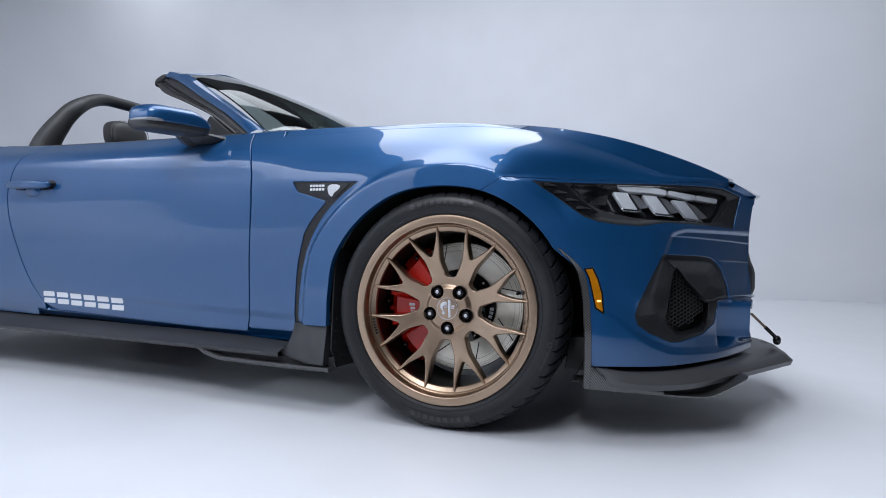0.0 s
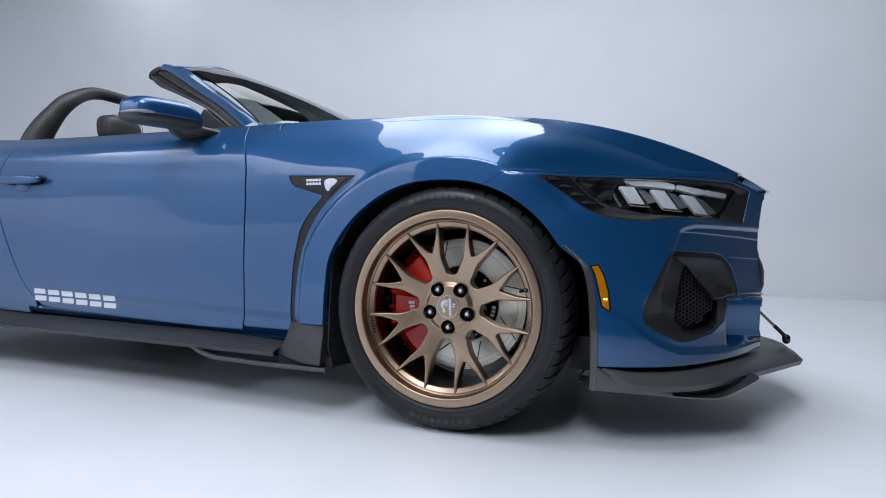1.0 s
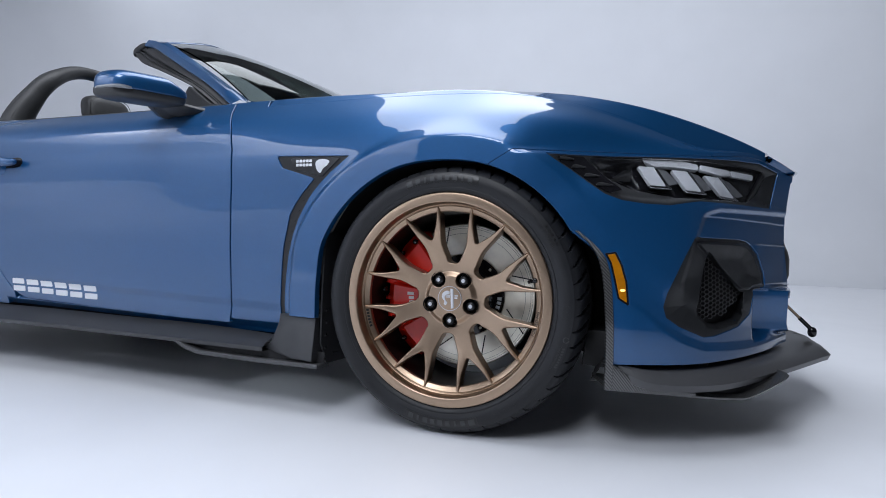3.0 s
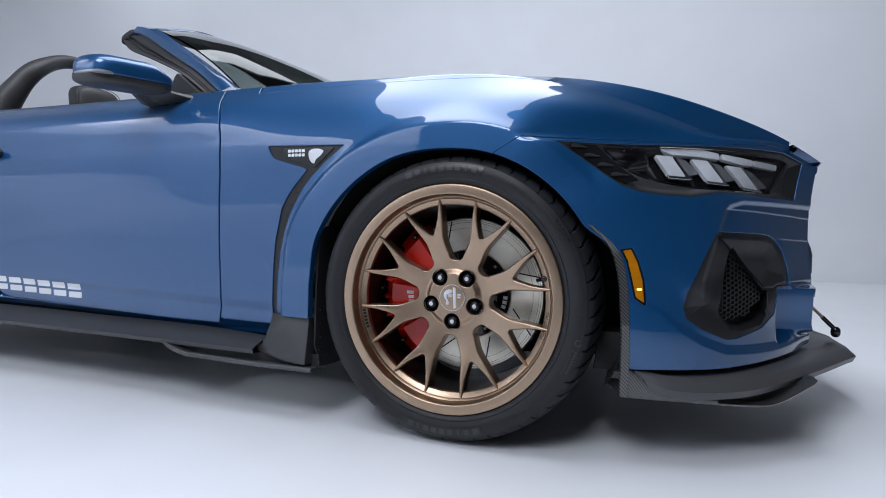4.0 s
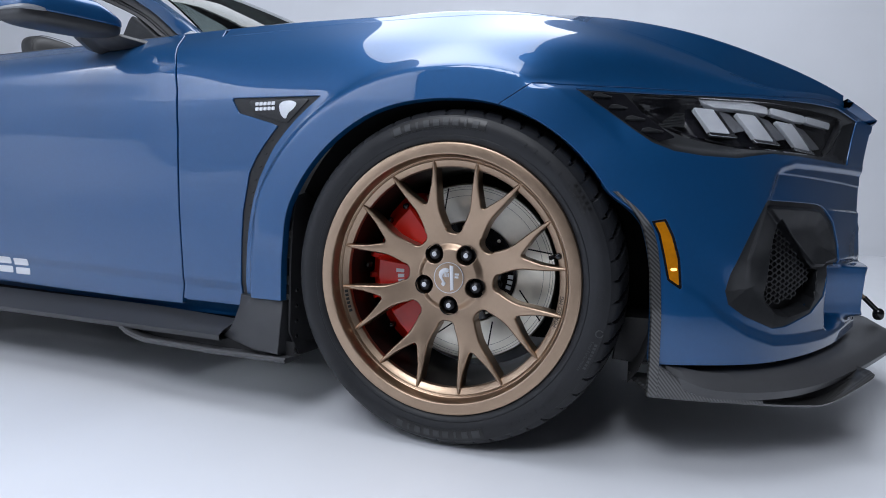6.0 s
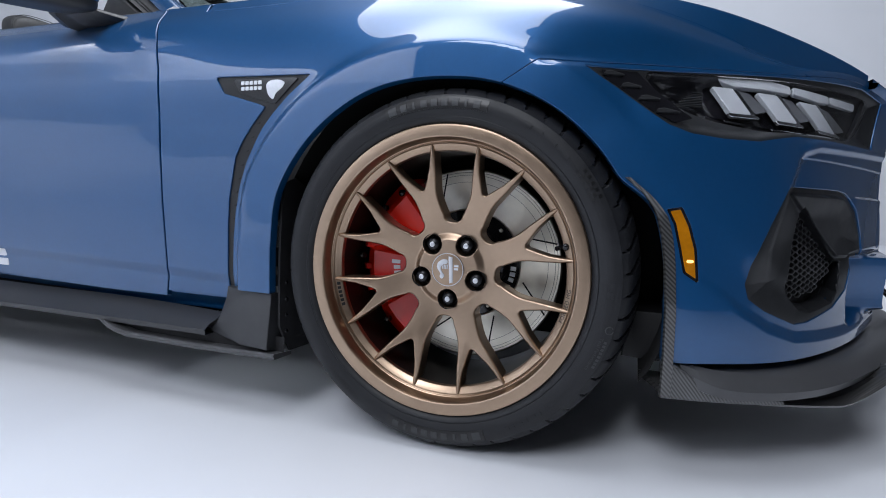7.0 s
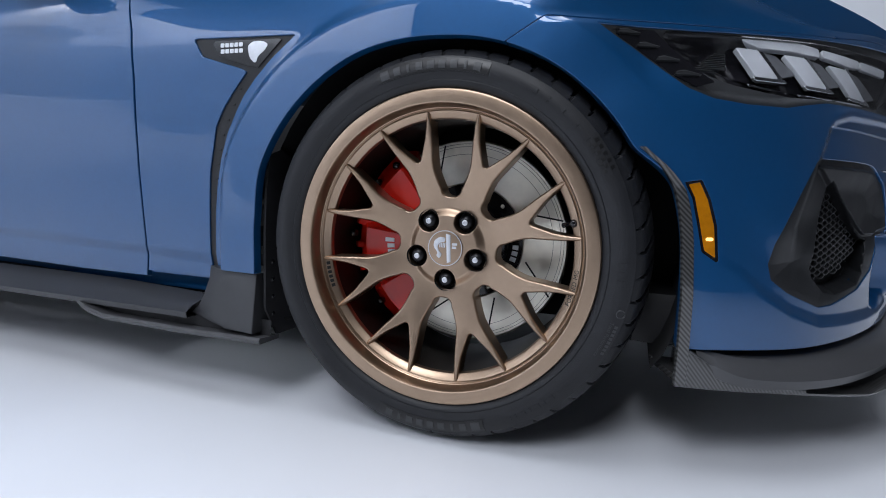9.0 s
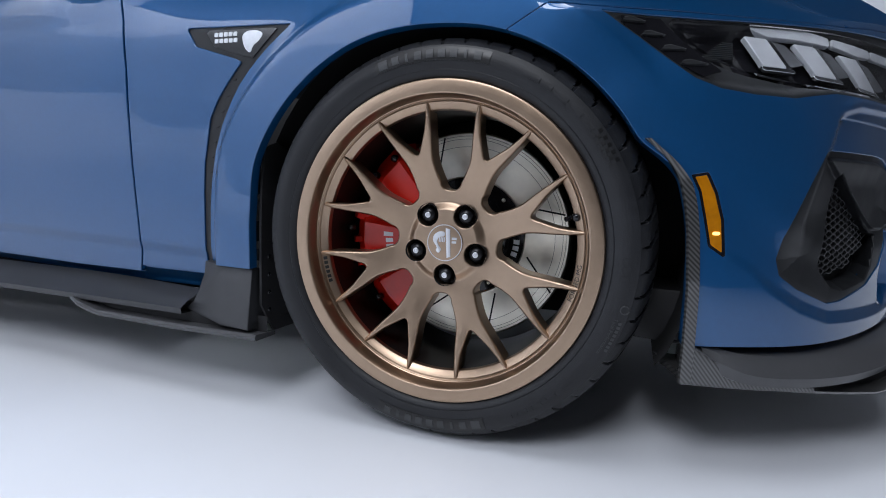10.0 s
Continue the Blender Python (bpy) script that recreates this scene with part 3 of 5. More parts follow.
mirrored(bumper)


def bonnet_surface(u, v):
    """From the crest (v = 6) over the shoulder (7) to the centre plane (9)."""
    u, v = np.asarray(u, float), np.asarray(v, float)
    p = body(u, np.minimum(v, 6.9999))
    edge = body(u, np.full_like(u, 6.9999))
    s = np.clip((v - 7) / 2, 0, 1)
    y = edge[..., 1] + (MID - edge[..., 1]) * s
    z = edge[..., 2] + 0.035 * (1 - (1 - s) ** 2) + 0.012 * smooth(0.3, 0.5, s) * smooth(0.5, -0.3, u)
    x = u + 0.065 * smooth(0.2, 0.8, u) * (1 - (1 - s) ** 2)
    top = np.stack([x, y, z], -1)
    return np.where((v > 6.9999)[..., None], top, p)


bonnet = part("bonnet", trim(bonnet_surface, axis(-0.603, 0.790, 0.014), np.concatenate([axis(4.0, 5.95, 0.05), axis(6.0, 7.0, 0.05), axis(7.08, 9.0, 0.12)]), [
    lambda p, u, v: (v - bonnet_line(u)) * 0.1 - GAP * 0.3], 0.02), PAINT, car, "long blue bonnet with raised shoulders")
mirrored(bonnet)
cowl_corner = part("cowl_corner", trim(bonnet_surface, axis(-0.78, -0.607, 0.012), axis(6.0, 7.0, 0.1), [], 0.02), PAINT, car)
mirrored(cowl_corner)


def nose_panel():
    """The flat lip ahead of the bonnet: a wedge that runs out to a sharp corner."""
    s = np.linspace(0, 1, 12)[:, None]
    corner, centre = np.array([0.884, 0.600, 0.7190]), np.array([0.945, MID, 0.752])
    back, back_in = np.array([0.797, 0.520, 0.7580]), np.array([0.862, MID, 0.786])
    side = np.array([0.800, 0.512, 0.7340])
    front = corner + (centre - corner) * s + np.array([0.018, 0, 0.004]) * 4 * s * (1 - s)
    rear = back + (back_in - back) * s + np.array([0.012, 0, 0.006]) * 4 * s * (1 - s)
    under = front + np.array([-0.006, 0.004, -0.008])
    inner = rear * 0.2 + under * 0.8 + np.array([-0.03, 0.02, -0.012])
    top = mesh_of("nose_panel", *loft([rear + np.array([-0.045, 0.01, -0.018]), rear + np.array([-0.012, 0, -0.006]), rear, rear * 0.5 + front * 0.5 + np.array([0, 0, 0.0015]), front, under, inner]), smooth_angle=30)
    ob = part("nose_panel", top, PAINT, car, "blue lip panel ahead of the bonnet")
    mirrored(ob)
    # its outer side, down to the lamp line
    line = np.array([body(u, 3.98) for u in np.linspace(0.797, 0.884, 10)])
    edge = back + (corner - back) * np.linspace(0, 1, 10)[:, None]
    flank = part("nose_flank", mesh_of("nose_flank", *loft([line + np.array([0, 0.003, 0]), line * 0.5 + edge * 0.5 + np.array([0.001, -0.0015, 0]), edge])), PAINT, ob)
    mirrored(flank)


nose_panel()


def nose_face(u, v):
    """The front of the car beyond the corner: u from the corner (0) to the centre plane (1), v up."""
    u, v = np.asarray(u, float), np.asarray(v, float)
    y = 0.645 + (MID - 0.645) * u
    x = 0.868 + 0.060 * (1 - (1 - u) ** 2)
    z = 0.205 + 0.515 * v
    x = x + 0.022 * smooth(0.54, 0.46, z) * smooth(0.36, 0.40, z) * smooth(0.0, 0.1, u) - 0.05 * smooth(0.375, 0.36, z) * (1 - u)
    return np.stack([x, y, z], -1)


beam = part("front_beam", trim(nose_face, axis(0, 1, 0.08), axis(0, 0.34, 0.03), [], 0.02), PAINT, car)
mirrored(beam)
mouth = part("grille", trim(shifted(nose_face, -0.012), axis(0, 1, 0.08), axis(0.345, 0.95, 0.05), [], 0.01), MATTE, car, "black front grille")
mirrored(mouth)


# ---- wheel well linings and the dark inner body ----
def liner(x0, side, name="wheel_liner"):
    lines = []
    for y in (0.075, 0.09, 0.34):
        rad = 0.392
        lines.append([(x0 + rad * 1.02 * math.cos(a), y, max(0.16, HUB_Z + rad * math.sin(a))) for a in np.linspace(-0.5, math.pi + 0.5, 40)])
    lines.append([(x0 + 0.1 * math.cos(a), 0.345, HUB_Z + 0.1 * math.sin(a)) for a in np.linspace(-0.5, math.pi + 0.5, 40)])
    ob = part(name, mesh_of(name, *loft(lines)), VOID, car)
    if side:
        mirrored(ob)
    return ob


liner(0.0, True)
liner(-2.72, True)


def inner_body():
    """A dark shell set in behind the panels, so that joints and openings look into it."""
    def shell(u, v):
        p = body(u, v)
        p[..., 1] = p[..., 1] + 0.05 + 0.06 * smooth(0.5, 0.8, u)
        p[..., 2] = p[..., 2] - 0.03
        return p
    me = trim(shell, axis(-3.6, 0.80, 0.05), axis(0.2, 5.6, 0.2), [
        lambda p, u, v: np.hypot(u, np.maximum(p[..., 2] - HUB_Z, 0)) - 0.40,
        lambda p, u, v: np.hypot(u + 2.72, np.maximum(p[..., 2] - HUB_Z, 0)) - 0.40,
        lambda p, u, v: np.maximum(p[..., 2] - 0.24, np.where(u > -0.4, 0.0, 0.01))], 0)
    ob = part("inner_shell", me, VOID, car)
    mirrored(ob)
    bm = bmesh.new()
    bmesh.ops.create_cube(bm, size=1)
    for q in bm.verts:
        q.co = Vector((-1.5 + q.co.x * 3.4, MID + q.co.y * 1.15, 0.20 + q.co.z * 0.08))
    part("underbody", bm, VOID, car)


inner_body()


def deflector():
    """The ramp of black plastic ahead of the front wheel, under the bumper."""
    shape = [(0.318, 0.170), (0.330, 0.262), (0.62, 0.262), (0.62, 0.190), (0.40, 0.166)]
    ob = part("air_deflector", mesh_of("air_deflector", *slab(shape, lambda x, z: 0.20 + 0.10 * (z - 0.166) + 0 * x, 0.62, 0.004)), MATTE, car, "black plastic deflector ahead of the wheel")
    mirrored(ob)


deflector()


# ---- arch badge, slotted strip, skirt, splitter ----
badge_keep = [lambda p, u, v: inside(BADGE, u, p[..., 2]) - 0.0008]
strip = part("fender_vent", trim(shifted(body, -0.004), axis(-0.54, -0.27, 0.006), axis(0.4, 4.1, 0.045), badge_keep, 0.012), SATIN, car, "black fender vent with a slotted strip down to the skirt")
mirrored(strip)
BADGE_IN = [(-0.472, 0.703), (-0.312, 0.700), (-0.368, 0.651), (-0.392, 0.656), (-0.455, 0.674)]
plate = part("badge_plate", trim(shifted(body, -0.0015), axis(-0.50, -0.29, 0.006), axis(3.2, 4.1, 0.05), [lambda p, u, v: inside(BADGE_IN, u, p[..., 2])], 0.004), GLOSS, strip)


def decal(name, poly, P, mat, parent, d=0.0008, thick=0.001, step=0.004, label=""):
    """A thin raised shape that follows the surface P inside a polygon in (x, z)."""
    poly = np.asarray(poly, float)
    lo, hi = poly.min(0) - 0.01, poly.max(0) + 0.01
    vs = np.linspace(0, 6, 400)
    zs = P(np.full(400, (lo[0] + hi[0]) / 2), vs)[:, 2]
    ok = vs[(zs > lo[1] - 0.02) & (zs < hi[1] + 0.02)]
    me = trim(shifted(P, d), axis(lo[0], hi[0], step), axis(ok.min(), ok.max(), step * 4), [lambda p, u, v: inside(poly, u, p[..., 2])], thick)
    return part(name, me, mat, parent, label)


def bar(x, z, w, h, skew=0.0):
    return [(x, z), (x + w, z), (x + w + skew, z + h), (x + skew, z + h)]


for row, z in enumerate((0.6905, 0.6795)):
    for k in range(5):
        decal("badge_mark", bar(-0.452 + 0.0107 * k, z, 0.0085, 0.0075, 0.001), shifted(body, -0.0015), WHITE, strip, step=0.002)
decal("badge_emblem", rounded([(-0.390, 0.690), (-0.385, 0.668), (-0.372, 0.658), (-0.366, 0.672), (-0.352, 0.680), (-0.342, 0.692), (-0.356, 0.698), (-0.378, 0.698)], 2), shifted(body, -0.0015), SILVER, strip, step=0.002, label="plain silver emblem shape")
# slots across the strip: flat black wedges, their colour standing for the shaded depth
for k in range(12):
    z = 0.612 - 0.0285 * k
    xc = float(np.interp(z, [0.26, 0.36, 0.42, 0.477, 0.528, 0.577, 0.606], [-0.505, -0.499, -0.493, -0.483, -0.466, -0.440, -0.418]))
    decal("strip_slot", [(xc + 0.000, z), (xc + 0.0085, z + 0.001), (xc + 0.0095, z + 0.0048)], shifted(body, -0.004), VOID, strip, step=0.0015)


def skirt():
    top = lambda x: spline([-2.3, -1.9, -1.2, -0.7, -0.5, -0.40], [0.225, 0.215, 0.210, 0.205, 0.195, 0.185], x)
    xs = axis(-2.32, -0.536, 0.04)
    ledge = lambda x: spline([-2.3, -1.9, -1.6, -0.9, -0.6, -0.40], [0.000, 0.006, 0.010, 0.006, 0.002, -0.002], x)
    inner = [(x, float(body(x, 0.3)[1]) + 0.012, float(top(x))) for x in xs]
    edge = [(x, float(ledge(x)) + 0.018, 0.183) for x in xs]
    lip = [(x, float(ledge(x)), 0.172) for x in xs]
    low = [(x, float(ledge(x)) + 0.002, 0.160) for x in xs]
    under = [(x, 0.14, 0.158) for x in xs]
    ob = part("side_skirt", mesh_of("side_skirt", *loft([inner, edge, lip, low, under])), TRIM, car, "satin black side skirt with a lower winglet")
    # the corner piece that climbs to the arch strip
    corner = [(-0.374, 0.2625), (-0.44, 0.2640), (-0.505, 0.2655), (-0.511, 0.240), (-0.520, 0.210), (-0.530, 0.182), (-0.545, 0.166), (-0.50, 0.156), (-0.44, 0.150), (-0.374, 0.146)]
    piece = part("skirt_corner", mesh_of("skirt_corner", *slab(corner, lambda x, z: 0.016 + 0.026 * smooth(-0.46, -0.52, x) - 0.016 * smooth(0.25, 0.16, z), 0.10, 0.0025)), TRIM, ob)
    xs2 = axis(-0.90, -0.352, 0.02)
    zlow = lambda x: np.interp(x, [-0.91, -0.86, -0.76, -0.55, -0.35], [0.161, 0.157, 0.134, 0.130, 0.131])
    a = [(x, 0.055, float(zlow(x)) + 0.004) for x in xs2]
    b = [(x, -0.004 + 0.03 * float(smooth(-0.80, -0.905, x)), float(zlow(x)) + 0.011) for x in xs2]
    c = [(x, -0.008 + 0.03 * float(smooth(-0.80, -0.905, x)), float(zlow(x)) + 0.006) for x in xs2]
    d = [(x, -0.004 + 0.03 * float(smooth(-0.80, -0.905, x)), float(zlow(x)) - 0.001) for x in xs2]
    e = [(x, 0.055, float(zlow(x)) - 0.003) for x in xs2]
    wing = part("winglet", mesh_of("winglet", *loft([a, b, c, d, e], caps=True, closed=True), smooth_angle=20), AERO, ob)
    # the dark web between winglet and skirt, and the panel behind the tyre
    web = [[(x, 0.03, float(zlow(x)) + 0.006) for x in xs2], [(x, 0.03, 0.17) for x in xs2]]
    part("winglet_web", mesh_of("winglet_web", *loft(web)), MATTE, ob)
    flap = slab(rounded([(0.010, 0.135), (0.16, 0.135), (0.16, 0.45), (0.03, 0.52), (0.012, 0.40)], 1), lambda x, z: 0 * x, 0.006, 0.002)
    v = np.asarray(flap[0])
    v = np.stack([-0.367 + v[:, 1] + 0.10 * v[:, 0], 0.014 + v[:, 0], v[:, 2]], 1)
    guard = part("splash_guard", mesh_of("splash_guard", v, flap[1]), MATTE, ob)
    for z in (0.18, 0.215, 0.25, 0.285):
        vb, fb = soft_box(-0.360, 0.046, z, 0.004, 0.005, 0.005, 2.5, 10, 8)
        part("rivet", mesh_of("rivet", vb, fb), GLOSS, ob)
    for o in [ob] + list(ob.children):
        if o.name.startswith(("side_skirt", "skirt_corner", "winglet")):
            if o is ob:
                mirrored(o)


skirt()


def splitter():
    s = np.linspace(0, 1, 60)
    keys_in = [(0.405, 0.052, .216), (0.489, 0.075, .214), (0.597, 0.155, .214), (0.742, 0.365, .214), (0.86, 0.62, .216), (0.95, 0.80, .22), (0.985, 0.955, .22)]
    keys_out = [(0.418, 0.048, .195), (0.50, 0.060, .170), (0.643, 0.150, .165), (0.79, 0.330, .172), (0.998, 0.70, .163), (1.045, 0.80, .160), (1.05, 0.955, .160)]
    i, o = curve_points(keys_in, 60), curve_points(keys_out, 60)
    i = i + np.array([-0.012, 0.026, -0.016])
    mid = i * 0.45 + o * 0.55 + np.array([0, 0, 0.014])
    mid2 = i * 0.18 + o * 0.82 + np.array([0, 0, 0.011])
    low = o + np.array([-0.006, 0.004, -0.016])
    back = i + np.array([-0.05, 0.06, -0.055])
    ob = part("front_splitter", mesh_of("front_splitter", *loft([i + np.array([-0.02, 0.02, 0.0]), i, mid, mid2, o, low, back]), smooth_angle=34), AERO, car, "matte black front splitter over a carbon blade")
    mirrored(ob)
    # the carbon blade beneath
    k = [(0.386, 0.036, .158), (0.47, 0.075, .145), (0.56, 0.12, .134), (0.665, 0.19, .122), (0.72, 0.225, .125), (0.80, 0.295, .156), (0.815, 0.312, .166)]
    e = curve_points(k, 50)
    wide = np.linspace(0.10, 0.16, 50)[:, None] * np.array([[-0.35, 0.94, 0]])
    t = np.array([0, 0, 0.010])
    blade = part("carbon_blade", mesh_of("carbon_blade", *loft([e + wide + t, e + t + wide * 0.06, e + t * 0.5 - wide * 0.03, e, e + wide], caps=True, closed=True), smooth_angle=28), CARBON, ob, "lacquered carbon fibre blade edge")
    wall = part("carbon_blade_wall", mesh_of("carbon_blade_wall", *loft([e + wide * 0.16 + t, curve_points([(0.41, 0.066, .19), (0.49, 0.09, .172), (0.60, 0.15, .160), (0.69, 0.24, .15), (0.76, 0.29, .158), (0.80, 0.33, .165), (0.815, 0.345, .168)], 50)])), MATTE, ob)
    # the carbon fin that edges the wheel opening
    zs = np.linspace(0.152, 0.515, 30)
    x_in = np.interp(zs, [0.152, 0.213, 0.296, 0.381, 0.420, 0.456, 0.485, 0.515], [0.387, 0.388, 0.387, 0.381, 0.375, 0.365, 0.346, 0.312])
    width = 0.007 + 0.009 * smooth(0.51, 0.44, zs)
    yb = np.array([float(body(x, np.interp(z, [0.2, 0.3, 0.47, 0.6], [0, 1, 2, 3]))[1]) for x, z in zip(x_in + width, zs)])
    y_out = np.minimum(yb - 0.004, 0.036 + 0.02 * smooth(0.3, 0.5, zs))
    A = np.stack([x_in - 0.001, y_out + 0.026, zs], 1)
    B = np.stack([x_in - 0.004, y_out + 0.002, zs], 1)
    C = np.stack([x_in - 0.001, y_out - 0.002, zs], 1)
    D = np.stack([x_in + width * 0.9, y_out - 0.001, zs], 1)
    E = np.stack([x_in + width, yb + 0.004, zs], 1)
    part("carbon_fin", mesh_of("carbon_fin", *loft([A, B, C, D, E])), CARBON, ob, "carbon fibre fin along the wheel opening")
    gusset = [(0.386, 0.150), (0.388, 0.214), (0.403, 0.209), (0.440, 0.186), (0.484, 0.166), (0.53, 0.155), (0.585, 0.147), (0.585, 0.138), (0.50, 0.142), (0.44, 0.147)]
    part("carbon_gusset", mesh_of("carbon_gusset", *slab(gusset, lambda x, z: 0.035 + 0.46 * np.maximum(x - 0.405, 0), 0.14, 0.0015)), CARBON, ob)
    part("gusset_edge", mesh_of("gusset_edge", *tube(curve_points([(0.404, 0.0345, 0.2085), (0.440, 0.051, 0.186), (0.484, 0.071, 0.166)], 12), 0.0010, 8)), AERO, ob)
    # the stay rod
    a, b = np.array([0.915, 0.815, 0.315]), np.array([1.003, 0.836, 0.228])
    rod = part("stay_rod", mesh_of("stay_rod", *tube([a, a * 0.5 + b * 0.5, b], 0.0045, 12)), BRONZE, ob, "thin brass-coloured stay rod with black ends")
    part("rod_collar", mesh_of("rod_collar", *tube([a * 0.45 + b * 0.55, b], 0.0065, 12)), GLOSS, ob)
    v, f = soft_box(1.003, 0.836, 0.222, 0.013, 0.013, 0.017, 2.4, 16, 10)
    part("rod_end", mesh_of("rod_end", v, f), GLOSS, ob)


splitter()


# ---- wheels and brakes ----
def tyre_shape(R, Y, A):
    """Shoulder grooves cut across the tread at even steps, and a flat where the tyre bears on the floor."""
    turn = (A * 54 / (2 * np.pi) - 7.5 * np.clip(Y - 0.01, 0, 0.2)) % 1.0
    wide = 0.030 + 0.075 * smooth(0.012, 0.035, Y)
    cut = smooth(wide, wide * 0.45, np.abs(turn - 0.5)) * smooth(0.002, 0.012, Y) * smooth(0.105, 0.095, Y) * smooth(0.313, 0.324, R)
    rings = smooth(0.006, 0.003, np.abs(Y - 0.112)) + smooth(0.006, 0.003, np.abs(Y - 0.165)) + smooth(0.006, 0.003, np.abs(Y - 0.218))
    R = R - 0.015 * cut - 0.007 * rings * (R > 0.335)
    z = R * np.sin(A)
    low = -HUB_Z + 0.0015
    k = np.where(z < low, low / np.where(np.abs(z) < 1e-6, 1, z), 1.0)
    return R * k, Y


TYRE_SIDE = [(0.2635, 0.016), (0.2665, 0.0085), (0.270, 0.004), (0.276, 0.000), (0.2785, -0.0005), (0.280, 0.0005), (0.290, -0.0035), (0.300, -0.0045), (0.308, -0.003), (0.3155, 0.001), (0.3165, 0.0015), (0.318, 0.004),
             (0.3235, 0.0095), (0.3285, 0.0170), (0.3320, 0.026), (0.3345, 0.036), (0.3365, 0.047), (0.3392, 0.061), (0.3422, 0.078), (0.344, 0.093), (0.3445, 0.099), (0.345, 0.106), (0.345, 0.109), (0.345, 0.115), (0.345, 0.118)]
TYRE = TYRE_SIDE + [(0.345, 0.162), (0.345, 0.168), (0.345, 0.215), (0.345, 0.221), (0.3435, 0.25), (0.336, 0.285), (0.318, 0.303), (0.295, 0.306), (0.265, 0.290)]


def arc_patch(r0, r1, a0, a1, depth, round_ends=0.0, steps=40, high=0.0012):
    """A raised strip on the tyre's or rim's face between two radii and two angles (degrees, anticlockwise as seen)."""
    angles = np.radians(np.linspace(a0, a1, steps))
    rows = []
    for k, (r, lift) in enumerate(((r0, 0.0), (r0, high), (r0 + (r1 - r0) * 0.33, high), (r0 + (r1 - r0) * 0.67, high), (r1, high), (r1, 0.0))):
        rows.append([((r) * math.cos(a), depth(r) - lift, r * math.sin(a)) for a in angles])
    return mesh_of("raised_strip", *loft(rows, caps=True), smooth_angle=25)


def tyre_y(r):
    return float(np.interp(r, [p[0] for p in TYRE_SIDE], [p[1] for p in TYRE_SIDE])) - 0.0003


def arc_word(text, size, radius, centre, depth, up=1.0, lift=0.0012):
    """Lettering bent along a circle; up = 1 reads with its feet towards the hub, -1 with its feet outwards."""
    pts, faces = word(text, size)
    x = pts[:, 0] - (pts[:, 0].max() + pts[:, 0].min()) / 2
    r = radius + up * (pts[:, 1] - size * 0.35)
    a = math.radians(centre) - up * x / radius
    verts = [(q * math.cos(b), depth(q) - lift, q * math.sin(b)) for q, b in zip(r, a)]
    return mesh_of("lettering", verts, faces)


def spoke_front(r):
    """The depth of the wheel's face at a radius: dished spokes round a raised boss."""
    return 0.0585 - 0.0285 * smooth(0.05, 0.238, r) - 0.0090 * smooth(0.0715, 0.0550, r)


def turned(points, by):
    """Points (x, z) turned by an angle in degrees."""
    c, s = math.cos(math.radians(by)), math.sin(math.radians(by))
    p = np.asarray(points, float)
    return np.stack([p[:, 0] * c - p[:, 1] * s, p[:, 0] * s + p[:, 1] * c], 1)


TIP = 0.2370 * np.array([math.cos(math.radians(11.6)), math.sin(math.radians(11.6))])
OUTER = [(0.104, 0.0236), (0.112, 0.0228), (0.122, 0.0226), (0.132, 0.0228), (0.141, 0.0236), (0.151, 0.0258), (0.163, 0.0298), (0.178, 0.0350), (0.195, 0.0404), (0.211, 0.0452), (0.223, 0.0484), (0.2305, 0.0502), (TIP[0], TIP[1] + 0.0034), (0.242, TIP[1] + 0.0040)]
INNER = [(0.1575, 0.0), (0.1578, 0.0018), (0.1590, 0.0036), (0.1620, 0.0060), (0.174, 0.0142), (0.191, 0.0256), (0.208, 0.0340), (0.2215, 0.0398), (0.2298, 0.0430), (TIP[0], TIP[1] - 0.0036), (0.242, TIP[1] - 0.0030)]
half_gap = turned(OUTER, -22.5) * np.array([1, -1])
foot = [(0.0908, 0.0), (0.0910, 0.0050), (0.0922, 0.0094), (0.0948, 0.0134), (0.0990, 0.0166)]
half_gap = np.concatenate([foot, half_gap])
GAP_WINDOW = np.concatenate([half_gap, half_gap[::-1][:-1] * np.array([1, -1])])
FORK_WINDOW = np.concatenate([INNER, np.asarray(INNER)[::-1][:-1] * np.array([1, -1])])


def spoke():
    """One eighth of the wheel's face: a stem that forks into two tapering arms with rounded edges, between the openings."""
    windows = [turned(GAP_WINDOW, 22.5), turned(GAP_WINDOW, -22.5), FORK_WINDOW]

    def free(x, z):
        return np.minimum.reduce([-inside(w, x, z) for w in windows])

    def face(r, a):
        x, z = r * np.cos(a), r * np.sin(a)
        e = np.clip(1 - free(x, z) / 0.0034, 0, 1.4)
        crown = np.clip(1 - free(x, z) / 0.024, 0, 1)
        return np.stack([x, spoke_front(r) + 0.0034 * e**2 + 0.0009 * crown**2, z], -1)
    half = math.radians(22.5)
    return trim(face, axis(0.0745, 0.2372, 0.0014), np.linspace(-half, half, 72), [lambda p, r, a: free(p[..., 0], p[..., 2])], 0.03, (0, 0.034, 0))


def hub_face():
    """The raised boss round the axle, pierced by five pockets."""
    def free(x, z):
        return np.minimum.reduce([np.hypot(x - 0.05715 * math.cos(math.radians(126 - 72 * k)), z - 0.05715 * math.sin(math.radians(126 - 72 * k))) - 0.0190 for k in range(5)])

    def face(r, a):
        x, z = r * np.cos(a), r * np.sin(a)
        e = np.clip(1 - free(x, z) / 0.0022, 0, 1.4)
        return np.stack([x, spoke_front(r) + 0.0018 * e**2, z], -1)
    return trim(face, axis(0.0316, 0.0748, 0.0014), np.linspace(0, 2 * math.pi, 241), [lambda p, r, a: free(p[..., 0], p[..., 2])], 0.03, (0, 0.024, 0))


